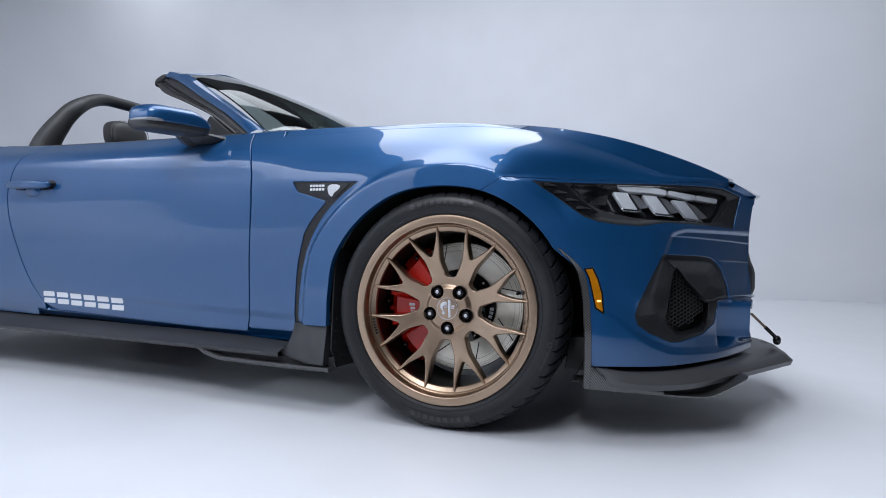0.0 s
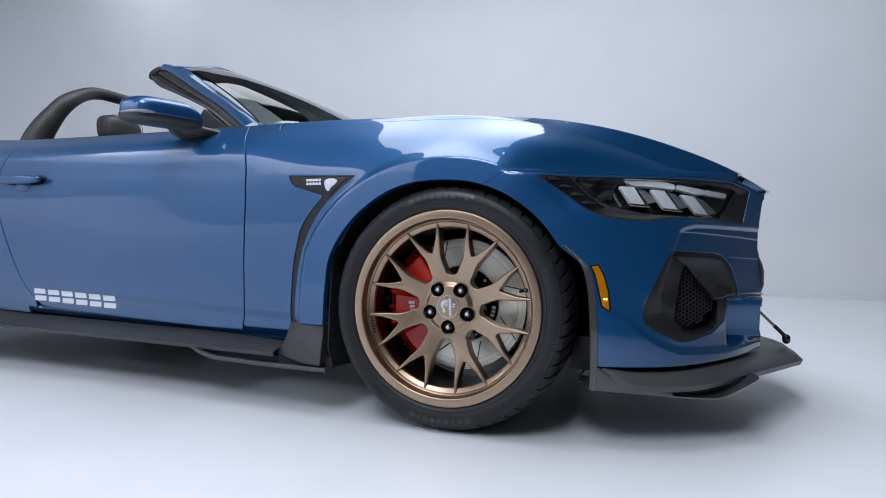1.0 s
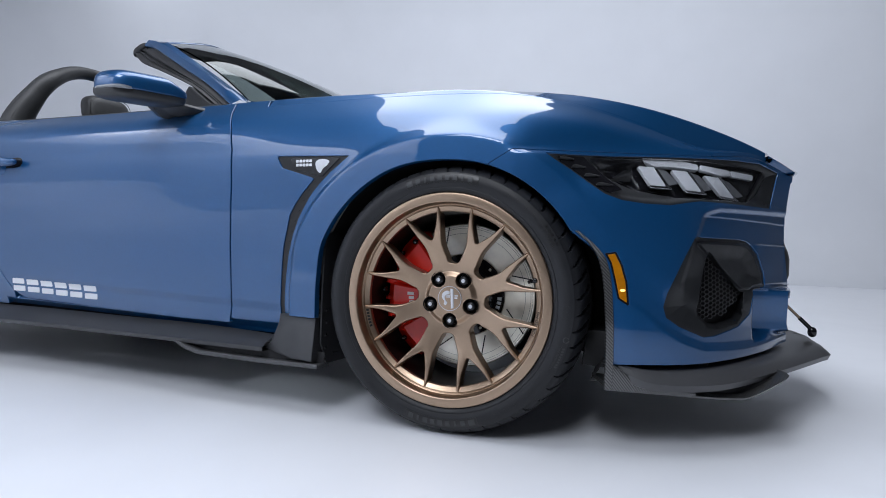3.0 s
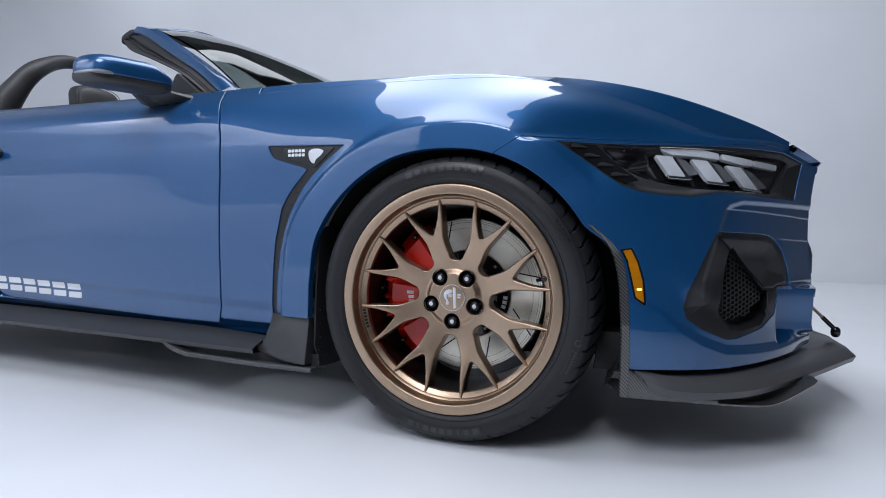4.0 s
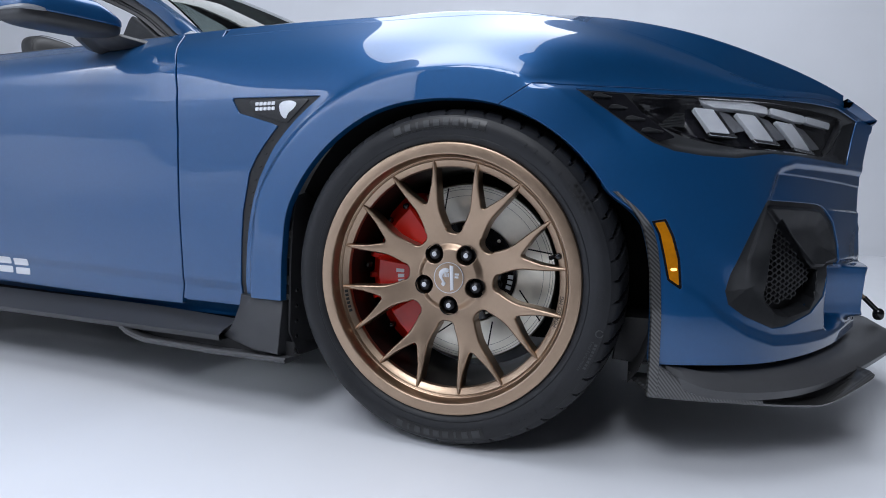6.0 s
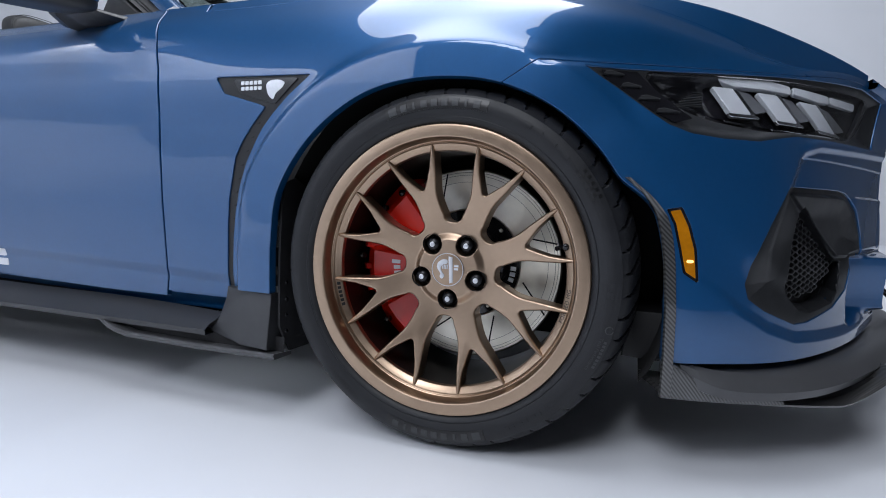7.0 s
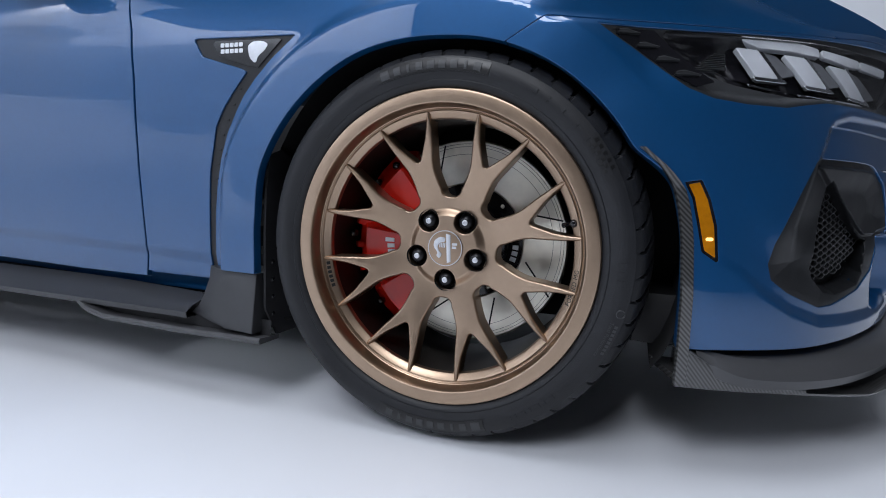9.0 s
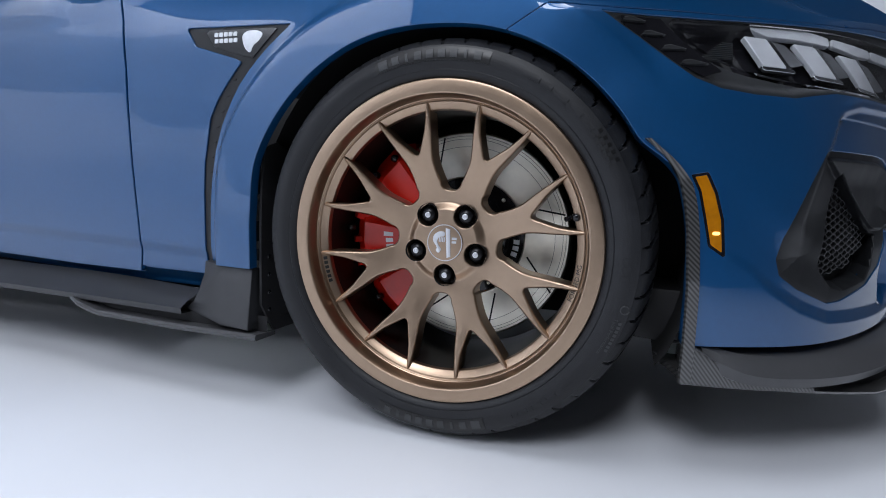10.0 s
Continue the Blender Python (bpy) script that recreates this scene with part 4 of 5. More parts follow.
def wheel(parent, at):
    """A twenty-inch forged wheel with its tyre; the lip's plane is y = 0, the axle runs along y."""
    lip = [(0.262, 0.020), (0.2668, 0.012), (0.2675, 0.006), (0.2655, 0.0022), (0.262, 0.001), (0.2458, 0.0024), (0.2440, 0.0034), (0.2428, 0.006), (0.2412, 0.013), (0.2400, 0.024), (0.2398, 0.0275), (0.2385, 0.0285), (0.2372, 0.0280),
           (0.2360, 0.0292), (0.2345, 0.0325), (0.2250, 0.0375), (0.2232, 0.0395), (0.2222, 0.0440), (0.2220, 0.049)]
    ob = part("wheel", mesh_of("wheel", *lathe(lip, 160), smooth_angle=24), BRONZE, parent, "satin bronze forged wheel with eight Y spokes", at)
    # barrel behind the spokes, coloured near black so no red caliper bounce shows
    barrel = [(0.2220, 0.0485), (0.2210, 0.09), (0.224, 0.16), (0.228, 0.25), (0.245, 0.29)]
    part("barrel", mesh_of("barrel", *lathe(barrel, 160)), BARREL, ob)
    part("tyre", mesh_of("tyre", *lathe(TYRE, 720, tyre_shape), smooth_angle=30), RUBBER, ob, "low-profile black tyre with grooved shoulders")
    face = spoke()
    for k in range(8):
        part("spoke", face, BRONZE, ob, at=pose(0, 0, 0, 0, -(64.6 - 45 * k), 0))
    part("hub", hub_face(), BRONZE, ob)
    for k in range(5):
        a = math.radians(126 - 72 * k)
        cx, cz = 0.05715 * math.cos(a), 0.05715 * math.sin(a)
        # pocket walls in black, the shade of the deep hole put into the colour
        v, f = lathe([(0.0, 0.0760), (0.0188, 0.0758), (0.0191, 0.0740), (0.0193, 0.0500)], 32)
        part("lug_pocket", mesh_of("lug_pocket", v + np.array([cx, 0, cz]), f), VOID, ob)
        v, f = lathe([(0.0, 0.0512), (0.0062, 0.0512), (0.0078, 0.0518), (0.0112, 0.0540), (0.0124, 0.0565), (0.0128, 0.0760)], 24)
        nut = part("lug_nut", mesh_of("lug_nut", v + np.array([cx, 0, cz]), f), NUT, ob, "black lug nut with a bright stud end")
        v, f = lathe([(0.0, 0.0507), (0.0022, 0.0507), (0.0028, 0.0498), (0.0042, 0.0498), (0.0050, 0.0503), (0.0052, 0.0520)], 16)
        part("stud_end", mesh_of("stud_end", v + np.array([cx, 0, cz]), f), SILVER, ob)
    v, f = lathe([(0.0, 0.0468), (0.029, 0.0469), (0.0308, 0.0472), (0.0318, 0.0482), (0.0321, 0.058)], 64)
    part("centre_cap", mesh_of("centre_cap", v, f), BRONZE, ob)
    v, f = lathe([(0.0300, 0.0469), (0.0302, 0.0463), (0.0315, 0.0464), (0.0318, 0.0472)], 64)
    part("cap_ring", mesh_of("cap_ring", v, f), SILVER, ob)
    shapes = [[(0.0015, 0.0255), (0.0095, 0.0240), (0.0115, -0.0235), (0.0045, -0.0258)],
              rounded([(-0.0215, 0.0020), (-0.0200, 0.0130), (-0.0100, 0.0200), (0.0005, 0.0190), (0.0000, 0.0110), (-0.0100, 0.0100), (-0.0140, 0.0020), (-0.0100, -0.0060), (-0.0050, -0.0110), (-0.0100, -0.0190), (-0.0160, -0.0140), (-0.0130, -0.0080)], 1)]
    shapes += [bar(-0.0105 + 0.0030 * k, 0.0012, 0.0019, 0.0085, 0.0006) for k in range(4)] + [bar(0.0130, 0.0060 - 0.0060 * k, 0.0090 - 0.001 * k, 0.0042) for k in range(2)]
    for q in shapes:
        part("cap_emblem", mesh_of("cap_emblem", *slab(np.asarray(q), lambda x, z: 0.0461 + 0 * x, 0.0469, 0.0002)), SILVER, ob)
    # valve
    av = math.radians(14.5)
    d = np.array([math.cos(av), 0, math.sin(av)])
    part("valve", mesh_of("valve", *tube([d * 0.219 + [0, 0.05, 0], d * 0.209 + [0, 0.040, 0]], 0.0042, 12)), GLOSS, ob)
    v, f = soft_box(*(d * 0.226 + np.array([0, 0.037, 0])), 0.0065, 0.006, 0.0065, 2.4, 14, 9)
    part("valve_nut", mesh_of("valve_nut", v, f), GLOSS, ob)
    # markings moulded into the sidewall
    for a0, up in ((92.0, 1), (-91.0, -1)):
        part("sidewall_band", arc_patch(0.2925, 0.3130, a0 - 17.5, a0 + 19.5, tyre_y, steps=30, high=0.0009), RUBBER_DARK, ob)
        for k in range(8):
            a = a0 + 12.5 - 3.75 * k
            w = 0.9 if k == 1 or k == 6 else 2.3
            part("sidewall_mark", arc_patch(0.2962, 0.3092, a - w / 2, a + w / 2, tyre_y, steps=6, high=0.0019), RUBBER_MARK, ob)
        part("sidewall_mark", arc_patch(0.2955, 0.3100, a0 + 15.3, a0 + 18.3, tyre_y, steps=6, high=0.0017), RUBBER_MARK, ob)
    for k, w in enumerate((3, 1, 1.8, 2.6, 2)):
        part("sidewall_mark", arc_patch(0.2965, 0.3055, 60 - 5.2 * k - w / 2, 60 - 5.2 * k + w / 2, tyre_y, steps=5, high=0.0008), RUBBER, ob)
    for k in range(8):
        part("sidewall_mark", arc_patch(0.3075, 0.3125, -18.3 - 1.22 * k, -17.5 - 1.22 * k, tyre_y, steps=4, high=0.0008), RUBBER_MARK, ob)
    part("sidewall_lettering", arc_word("Total Performance", 0.0080, 0.3025, -22.5, tyre_y, 1.0, 0.0008), RUBBER_MARK, ob)
    ring = [(0.3095 * math.cos(math.radians(-13.8)) + 0.0062 * math.cos(q), 0, 0.3095 * math.sin(math.radians(-13.8)) + 0.0062 * math.sin(q)) for q in np.linspace(0.5, 2 * math.pi - 0.3, 28)]
    part("sidewall_ring", mesh_of("sidewall_ring", *tube([(x, tyre_y(math.hypot(x, z)) - 0.0004, z) for x, _, z in ring], 0.0011, 6)), RUBBER_MARK, ob)
    part("sidewall_lettering", arc_word("DOT", 0.0085, 0.3005, -42.0, tyre_y, 1.0, 0.0007), RUBBER, ob)
    for k in range(7):
        part("sidewall_mark", arc_patch(0.2975, 0.3045, -47.5 - 2.6 * k, -46.3 - 2.6 * k - 0.6 * (k % 2), tyre_y, steps=4, high=0.0007), RUBBER, ob)
    for k in range(3):
        part("sidewall_mark", arc_patch(0.2925, 0.3045, 3.0 + 2.6 * k - 9, 4.6 + 2.6 * k - 9, tyre_y, steps=4, high=0.0007), RUBBER, ob)
    for k in range(9):
        for j in range(3):
            if (k + j) % 2 == 0:
                part("sidewall_check", arc_patch(0.2945 + 0.0065 * j, 0.3000 + 0.0065 * j, 27.5 + 1.1 * k, 28.5 + 1.1 * k, tyre_y, steps=3, high=0.0008), RUBBER_DARK, ob)
    part("size_lettering", arc_word("305/30 ZR 20", 0.0135, 0.3010, -129, tyre_y, -1.0), RUBBER_DARK, ob)
    rim_y = lambda r: float(np.interp(r, [0.2232, 0.2250, 0.2345, 0.2360], [0.0395, 0.0375, 0.0325, 0.0292]))
    part("rim_lettering", arc_word("FORGED MG", 0.0108, 0.2292, -12.0, rim_y, -1.0, 0.0008), BARREL, ob)
    for k in range(6):
        part("rim_mark", arc_patch(0.2272, 0.2330, 190 + 2.1 * k, 191.4 + 2.1 * k, rim_y, steps=4, high=0.0006), BARREL, ob)
    return ob


wheel_near = wheel(car, pose(0, 0, HUB_Z))


def wheel_copy(m):
    """The same wheel at another corner of the car."""
    twin = copy_thing(wheel_near, m)
    return twin


wheel_copy(pose(-2.72, 0.0, HUB_Z))
wheel_copy(pose(0, 2 * MID, HUB_Z, 0, 0, 180))
wheel_copy(pose(-2.72, 2 * MID, HUB_Z, 0, 0, 180))


def brake(x0):
    """Slotted steel disc on a black hat, with a red caliper behind the axle."""
    z0 = HUB_Z
    v, f = lathe([(0.112, 0.122), (0.112, 0.115), (0.1145, 0.1135), (0.195, 0.1135), (0.1985, 0.116), (0.1985, 0.146), (0.112, 0.146)], 120)
    ob = part("brake_disc", mesh_of("brake_disc", v, f, smooth_angle=25), STEEL, car, "slotted steel brake disc on a black hat", pose(x0, 0.064, z0))
    v, f = lathe([(0.03, 0.093), (0.070, 0.095), (0.080, 0.100), (0.084, 0.118), (0.117, 0.119), (0.118, 0.122)], 80)
    part("disc_hat", mesh_of("disc_hat", v, f), GLOSS, ob)
    for k in range(10):
        v, f = soft_box(0.100, 0.1165, 0, 0.004, 0.003, 0.004, 2.5, 8, 6)
        a = math.radians(36 * k + 10)
        v = np.stack([v[:, 0] * math.cos(a) - v[:, 2] * math.sin(a), v[:, 1], v[:, 0] * math.sin(a) + v[:, 2] * math.cos(a)], 1)
        part("hat_bolt", mesh_of("hat_bolt", v, f), STEEL, ob)
    for k in range(3):
        a0 = -20 + 7 * k
        v, f = arc_patch(0.0925, 0.104, a0, a0 + 5, lambda r: 0.1185, steps=4, high=0.0008), None
        part("hat_mark", v, WHITE, ob)
    for k in range(8):
        # straight slots laid aslant across the swept face
        a = math.radians(45 * k + 30)
        p, q = np.array([0.124 * math.cos(a), 0.1131, 0.124 * math.sin(a)]), np.array([0.193 * math.cos(a - 0.26), 0.1131, 0.193 * math.sin(a - 0.26)])
        d = (q - p) / np.linalg.norm(q - p)
        n = np.array([-d[2], 0, d[0]]) * 0.0016
        part("disc_slot", mesh_of("disc_slot", [p - n, p + n, q + n, q - n, p - n + [0, .0006, 0], p + n + [0, .0006, 0], q + n + [0, .0006, 0], q - n + [0, .0006, 0]],
                                  [(0, 1, 2, 3), (0, 1, 5, 4), (1, 2, 6, 5), (2, 3, 7, 6), (3, 0, 4, 7)]), VOID, ob)
    for r in (0.170, 0.1845, 0.190):
        v, f = lathe([(r, 0.1136), (r + 0.0002, 0.1132), (r + 0.0006, 0.1132), (r + 0.0008, 0.1136)], 120)
        part("disc_score", mesh_of("disc_score", v, f), BARREL, ob)
    # the caliper: an arched body in three faceted lobes
    def arched(a0, a1, r0, r1, y0, y1, steps=14, chamfer=0.010, slope=0.03):
        rows = []
        for a in np.radians(np.linspace(a0, a1, steps)):
            ring = [(r0, y1), (r0, y0 + chamfer), (r0 + chamfer, y0), (r1 - slope, y0), (r1, y0 + slope * 1.2), (r1, y1)]
            rows.append([(r * math.cos(a), y, r * math.sin(a)) for r, y in ring])
        v, f = loft(rows)
        m = len(rows[0])
        return mesh_of("caliper", v, f + [tuple(range(m)), tuple(range((steps - 1) * m, steps * m))[::-1]], smooth_angle=22)

    def lobe(a0, a1, r0, r1, y0, slope):
        """A faceted block: a flat face that falls away to its ends and outer side."""
        rows = []
        for a, dr, dy in ((a0, 0.012, 0.030), (a0 + 5, 0.0, 0.004), (a0 + 7, 0, 0), ((a0 + a1) / 2, 0, 0), (a1 - 7, 0, 0), (a1 - 5, 0.0, 0.004), (a1, 0.012, 0.030)):
            t = math.radians(a)
            ring = [(r0 + dr, 0.16), (r0 + dr, y0 + dy + 0.006), (r0 + dr + 0.005, y0 + dy), (r1 - slope - dr, y0 + dy), (r1 - dr * 0.6, y0 + dy + slope * 1.1), (r1 - dr * 0.6, 0.16)]
            rows.append([(r * math.cos(t), y, r * math.sin(t)) for r, y in ring])
        v, f = loft(rows)
        m = len(rows[0])
        return mesh_of("caliper_lobe", v, f + [tuple(range(m)), tuple(range(6 * m, 7 * m))[::-1]], smooth_angle=12)

    cal = part("brake_caliper", arched(124, 237, 0.100, 0.196, 0.088, 0.165, 16, 0.006, 0.02), RED, car, "red six-piston brake caliper with a pale marking", pose(x0, 0.030, z0) @ Matrix.Scale(1.05, 4))
    part("caliper_lobe", lobe(122, 163, 0.092, 0.204, 0.066, 0.036), RED, cal)
    part("caliper_lobe", lobe(166, 203, 0.092, 0.200, 0.069, 0.026), RED, cal)
    part("caliper_lobe", lobe(204.5, 239, 0.094, 0.202, 0.071, 0.036), RED, cal)
    for a in (171, 184, 197):
        part("piston_boss", lobe(a - 5.5, a + 5.5, 0.150, 0.209, 0.082, 0.012), RED, cal)
    for a in (218, 150):
        v, f = arched(a - 9, a + 9, 0.088, 0.0975, 0.084, 0.16, 8, 0.002, 0.002), None
        part("brake_pad", v, STEEL, cal)
        v, f = arched(a - 8, a + 8, 0.080, 0.0875, 0.090, 0.16, 8, 0.002, 0.002), None
        part("pad_backing", v, BARREL, cal)
    for a, r in ((146, 0.188), (131, 0.180), (177.5, 0.204), (190.5, 0.204), (219, 0.186)):
        b = math.radians(a)
        v, f = soft_box(r * math.cos(b), 0.078, r * math.sin(b), 0.007, 0.010, 0.007, 2.6, 14, 9)
        part("caliper_bolt", mesh_of("caliper_bolt", v, f), GLOSS, cal)
    for k in range(4):
        a = 177.5 + 5.0 * k
        part("caliper_mark", arc_patch(0.116, 0.130 if k else 0.134, a, a + 3.4, lambda r: 0.0690, steps=4, high=0.0008), WHITE, cal)


brake(0.0)
brake(-2.72)
v, f = lathe([(0.0, 0.10), (0.075, 0.11), (0.08, 0.2), (0.05, 0.3), (0.04, 0.6)], 40)
part("axle_carrier", mesh_of("axle_carrier", v, f), VOID, car, at=pose(0, 0.06, HUB_Z))


# ---- lamps, ducts ----
def lamp():
    bowl_depth = lambda p, u, v: -0.006 - 0.034 * smooth(0.0, 0.03, inside(LAMP, u, p[..., 2]))

    def bowl(u, v):
        p = body(u, v)
        n = normals_of(body, u, v)
        return p + n * np.asarray(bowl_depth(p, u, v))[..., None]
    grown = [lambda p, u, v: inside(LAMP, u, p[..., 2]) + 0.004]
    ob = part("headlight", trim(bowl, axis(0.22, 0.85, 0.008), axis(2.7, 4.4, 0.05), grown, 0.0), GLOSS, car, "headlight with three slanted bars behind a clear lens")

    def bezel(u, v):
        p = body(u, v)
        n = normals_of(body, u, v)
        s = inside(LAMP, u, p[..., 2])
        return p + n * (-0.003 - 0.016 * smooth(0.002, 0.028, s))[..., None]
    GLASS_IN = rounded([(0.322, 0.701), (0.374, 0.652), (0.405, 0.633), (0.445, 0.618), (0.525, 0.606), (0.60, 0.605), (0.679, 0.608), (0.742, 0.612), (0.800, 0.705), (0.772, 0.712), (0.624, 0.714), (0.511, 0.708), (0.384, 0.702)], 1)
    part("lamp_bezel", trim(bezel, axis(0.22, 0.85, 0.006), axis(2.7, 4.4, 0.04), [
        lambda p, u, v: inside(LAMP, u, p[..., 2]) - 0.001, lambda p, u, v: -inside(GLASS_IN, u, p[..., 2])], 0.02), SATIN, ob, "satin black lamp surround")
    part("lamp_lens", trim(shifted(body, -0.002), axis(0.30, 0.82, 0.012), axis(2.9, 4.3, 0.07), [lambda p, u, v: inside(GLASS_IN, u, p[..., 2]) - 0.0015], 0.004), LENS, ob, "clear lamp lens").visible_shadow = False

    def inlay(name, poly, d, thick, mat, label="", step=0.004):
        decal(name, poly, body, mat, ob, d, thick, step, label)

    for x0, x1, zt, zb, d in ((0.449, 0.484, 0.681, 0.633, 0.030), (0.529, 0.566, 0.677, 0.626, 0.036), (0.612, 0.650, 0.670, 0.620, 0.042)):
        inlay("light_bar", [(x0, zt), (x1, zt - 0.001), (x1 + d, zb - 0.001), (x0 + d, zb)], -0.012, 0.012, LAMP_WHITE, "pale slanted light bar")
        inlay("bar_edge", [(x1, zt + 0.004), (x1 + 0.006, zt + 0.004), (x1 + d + 0.010, zb - 0.002), (x1 + d + 0.002, zb - 0.002)], -0.016, 0.008, CHROME)
        # side facet, its grey standing for the shadow beside the bar
        inlay("bar_facet", [(x1 + 0.008, zt - 0.002), (x1 + 0.034, zt - 0.008), (x1 + d + 0.036, zb + 0.008), (x1 + d + 0.012, zb + 0.001)], -0.020, 0.006, FACET, "side facet with the bar's shadow in its grey")
        inlay("bar_edge", [(x0 + d - 0.004, zb - 0.001), (x1 + d + 0.012, zb - 0.003), (x1 + d + 0.016, zb - 0.0075), (x0 + d + 0.001, zb - 0.006)], -0.013, 0.008, CHROME)
    for poly in ([(0.452, 0.703), (0.530, 0.710), (0.594, 0.699), (0.594, 0.684), (0.536, 0.687), (0.486, 0.686), (0.466, 0.694)], [(0.602, 0.699), (0.682, 0.694), (0.682, 0.680), (0.652, 0.678), (0.602, 0.686)],
                 [(0.688, 0.694), (0.755, 0.693), (0.752, 0.679), (0.688, 0.680)]):
        inlay("upper_light_bar", poly, -0.010, 0.014, LAMP_WHITE, "frosted upper light strip")
    for k in range(9):
        inlay("lens_rib", bar(0.384 + 0.004 * k, 0.640 - 0.002 * k + 0.0052 * k, 0.05 - 0.004 * k, 0.0012), -0.018, 0.004, SATIN, step=0.0015)
    inlay("projector", rounded([(0.71, 0.632), (0.742, 0.632), (0.750, 0.660), (0.716, 0.662)], 2), -0.022, 0.006, GLOSS)
    # the small sharp fins of the outer corner
    inlay("corner_recess", [(0.262, 0.6995), (0.318, 0.699), (0.352, 0.664), (0.388, 0.634), (0.412, 0.617), (0.385, 0.608), (0.348, 0.626), (0.300, 0.660), (0.270, 0.681)], -0.0035, 0.001, GLOSS)
    for x, z, w in ((0.264, 0.688, 0.034), (0.293, 0.668, 0.034), (0.322, 0.647, 0.036), (0.350, 0.625, 0.040)):
        inlay("corner_fin", [(x, z), (x + w, z + 0.001), (x + w * 0.35, z + 0.007), (x + 0.004, z + 0.004)], 0.0005, 0.006, SATIN)
        inlay("fin_edge", [(x + 0.004, z + 0.0042), (x + w * 0.35, z + 0.0070), (x + w, z + 0.0012), (x + w, z + 0.0022), (x + w * 0.35, z + 0.0080), (x + 0.003, z + 0.0056)], 0.0010, 0.004, RUBBER_MARK, step=0.0015)
    mirrored(ob)


lamp()


THROAT = [(0.614, 0.478), (0.603, 0.430), (0.590, 0.350), (0.586, 0.332), (0.591, 0.316), (0.614, 0.290), (0.640, 0.283), (0.698, 0.292), (0.712, 0.312), (0.718, 0.372), (0.704, 0.376), (0.660, 0.425), (0.625, 0.468)]


def side_duct():
    """A flat tapering frame, a bulged baffle, and a deep throat closed by honeycomb."""
    def dish(u, v):
        p = body(u, v)
        z = p[..., 2]
        s, t = inside(DUCT, u, z), inside(THROAT, u, z)
        baffle = smooth(0.0, 0.007, (u - 0.611) * 0.684 + (z - 0.466) * 0.728) * smooth(0.378, 0.384, z)
        deep = 0.004 + 0.022 * smooth(0.0, 0.06, s) + 0.075 * smooth(0.0, 0.0085, t) - baffle * (0.020 * smooth(0.010, 0.018, s) - 0.004)
        return p + np.stack([0 * z, deep, 0 * z], -1)
    ob = part("bumper_duct", trim(dish, axis(0.49, 0.81, 0.0021), axis(0.5, 2.5, 0.011), [lambda p, u, v: inside(DUCT, u, p[..., 2]) - 0.0012], 0.01), SATIN, car, "satin black bumper duct with a honeycomb insert")
    mirrored(ob)
    core = [(0.618, 0.480), (0.602, 0.36), (0.594, 0.322), (0.602, 0.306), (0.660, 0.312), (0.718, 0.368), (0.708, 0.385), (0.665, 0.430), (0.632, 0.472)]
    # hexagonal rings standing across the throat
    verts, faces, backing, plates = [], [], [], []
    size = 0.0066
    for i in range(-2, 26):
        for j in range(-2, 38):
            cx, cz = 0.598 + size * 1.5 * i, 0.305 + size * math.sqrt(3) * (j + 0.5 * (i % 2))
            if inside(core, np.array(cx), np.array(cz)) < 0.001:
                continue
            v0 = np.interp(cz, [0.205, 0.30, 0.47, 0.60], [0, 1, 2, 3])
            depth = float(body(np.array(cx), np.array(v0))[1]) + 0.062
            base = len(verts)
            for r, h in ((1.0, 0.010), (1.0, 0.0), (0.84, 0.0), (0.84, 0.010)):
                verts += [(cx + math.cos(math.pi / 3 * k) * size * r, depth + h, cz + math.sin(math.pi / 3 * k) * size * r) for k in range(6)]
            faces += [(base + q * 6 + k, base + q * 6 + (k + 1) % 6, base + (q + 1) * 6 + (k + 1) % 6, base + (q + 1) * 6 + k) for q in range(3) for k in range(6)]
            # black plates close the cells, standing for the shade behind the mesh
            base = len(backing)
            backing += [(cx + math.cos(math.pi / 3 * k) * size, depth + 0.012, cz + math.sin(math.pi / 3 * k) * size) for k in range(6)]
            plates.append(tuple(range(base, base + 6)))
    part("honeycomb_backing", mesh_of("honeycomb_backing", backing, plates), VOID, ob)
    part("honeycomb", mesh_of("honeycomb", verts, faces, smooth_angle=10), MESH, ob, "black honeycomb mesh")


side_duct()

marker = part("side_marker", trim(shifted(body, -0.001), axis(0.36, 0.45, 0.004), axis(1.1, 2.1, 0.02), [lambda p, u, v: inside(MARKER, u, p[..., 2]) - 0.004], 0.006), AMBER, car, "amber side marker lamp, lit near its foot")
part("marker_rim", trim(shifted(body, -0.0005), axis(0.36, 0.45, 0.003), axis(1.1, 2.1, 0.015), [lambda p, u, v: inside(MARKER, u, p[..., 2]) - 0.0006, lambda p, u, v: 0.0042 - inside(MARKER, u, p[..., 2])], 0.008), GLOSS, marker)
decal("marker_diode", rounded([(0.4135, 0.3775), (0.4240, 0.3775), (0.4240, 0.3825), (0.4135, 0.3825)], 1), shifted(body, -0.001), LED, marker, step=0.0015)


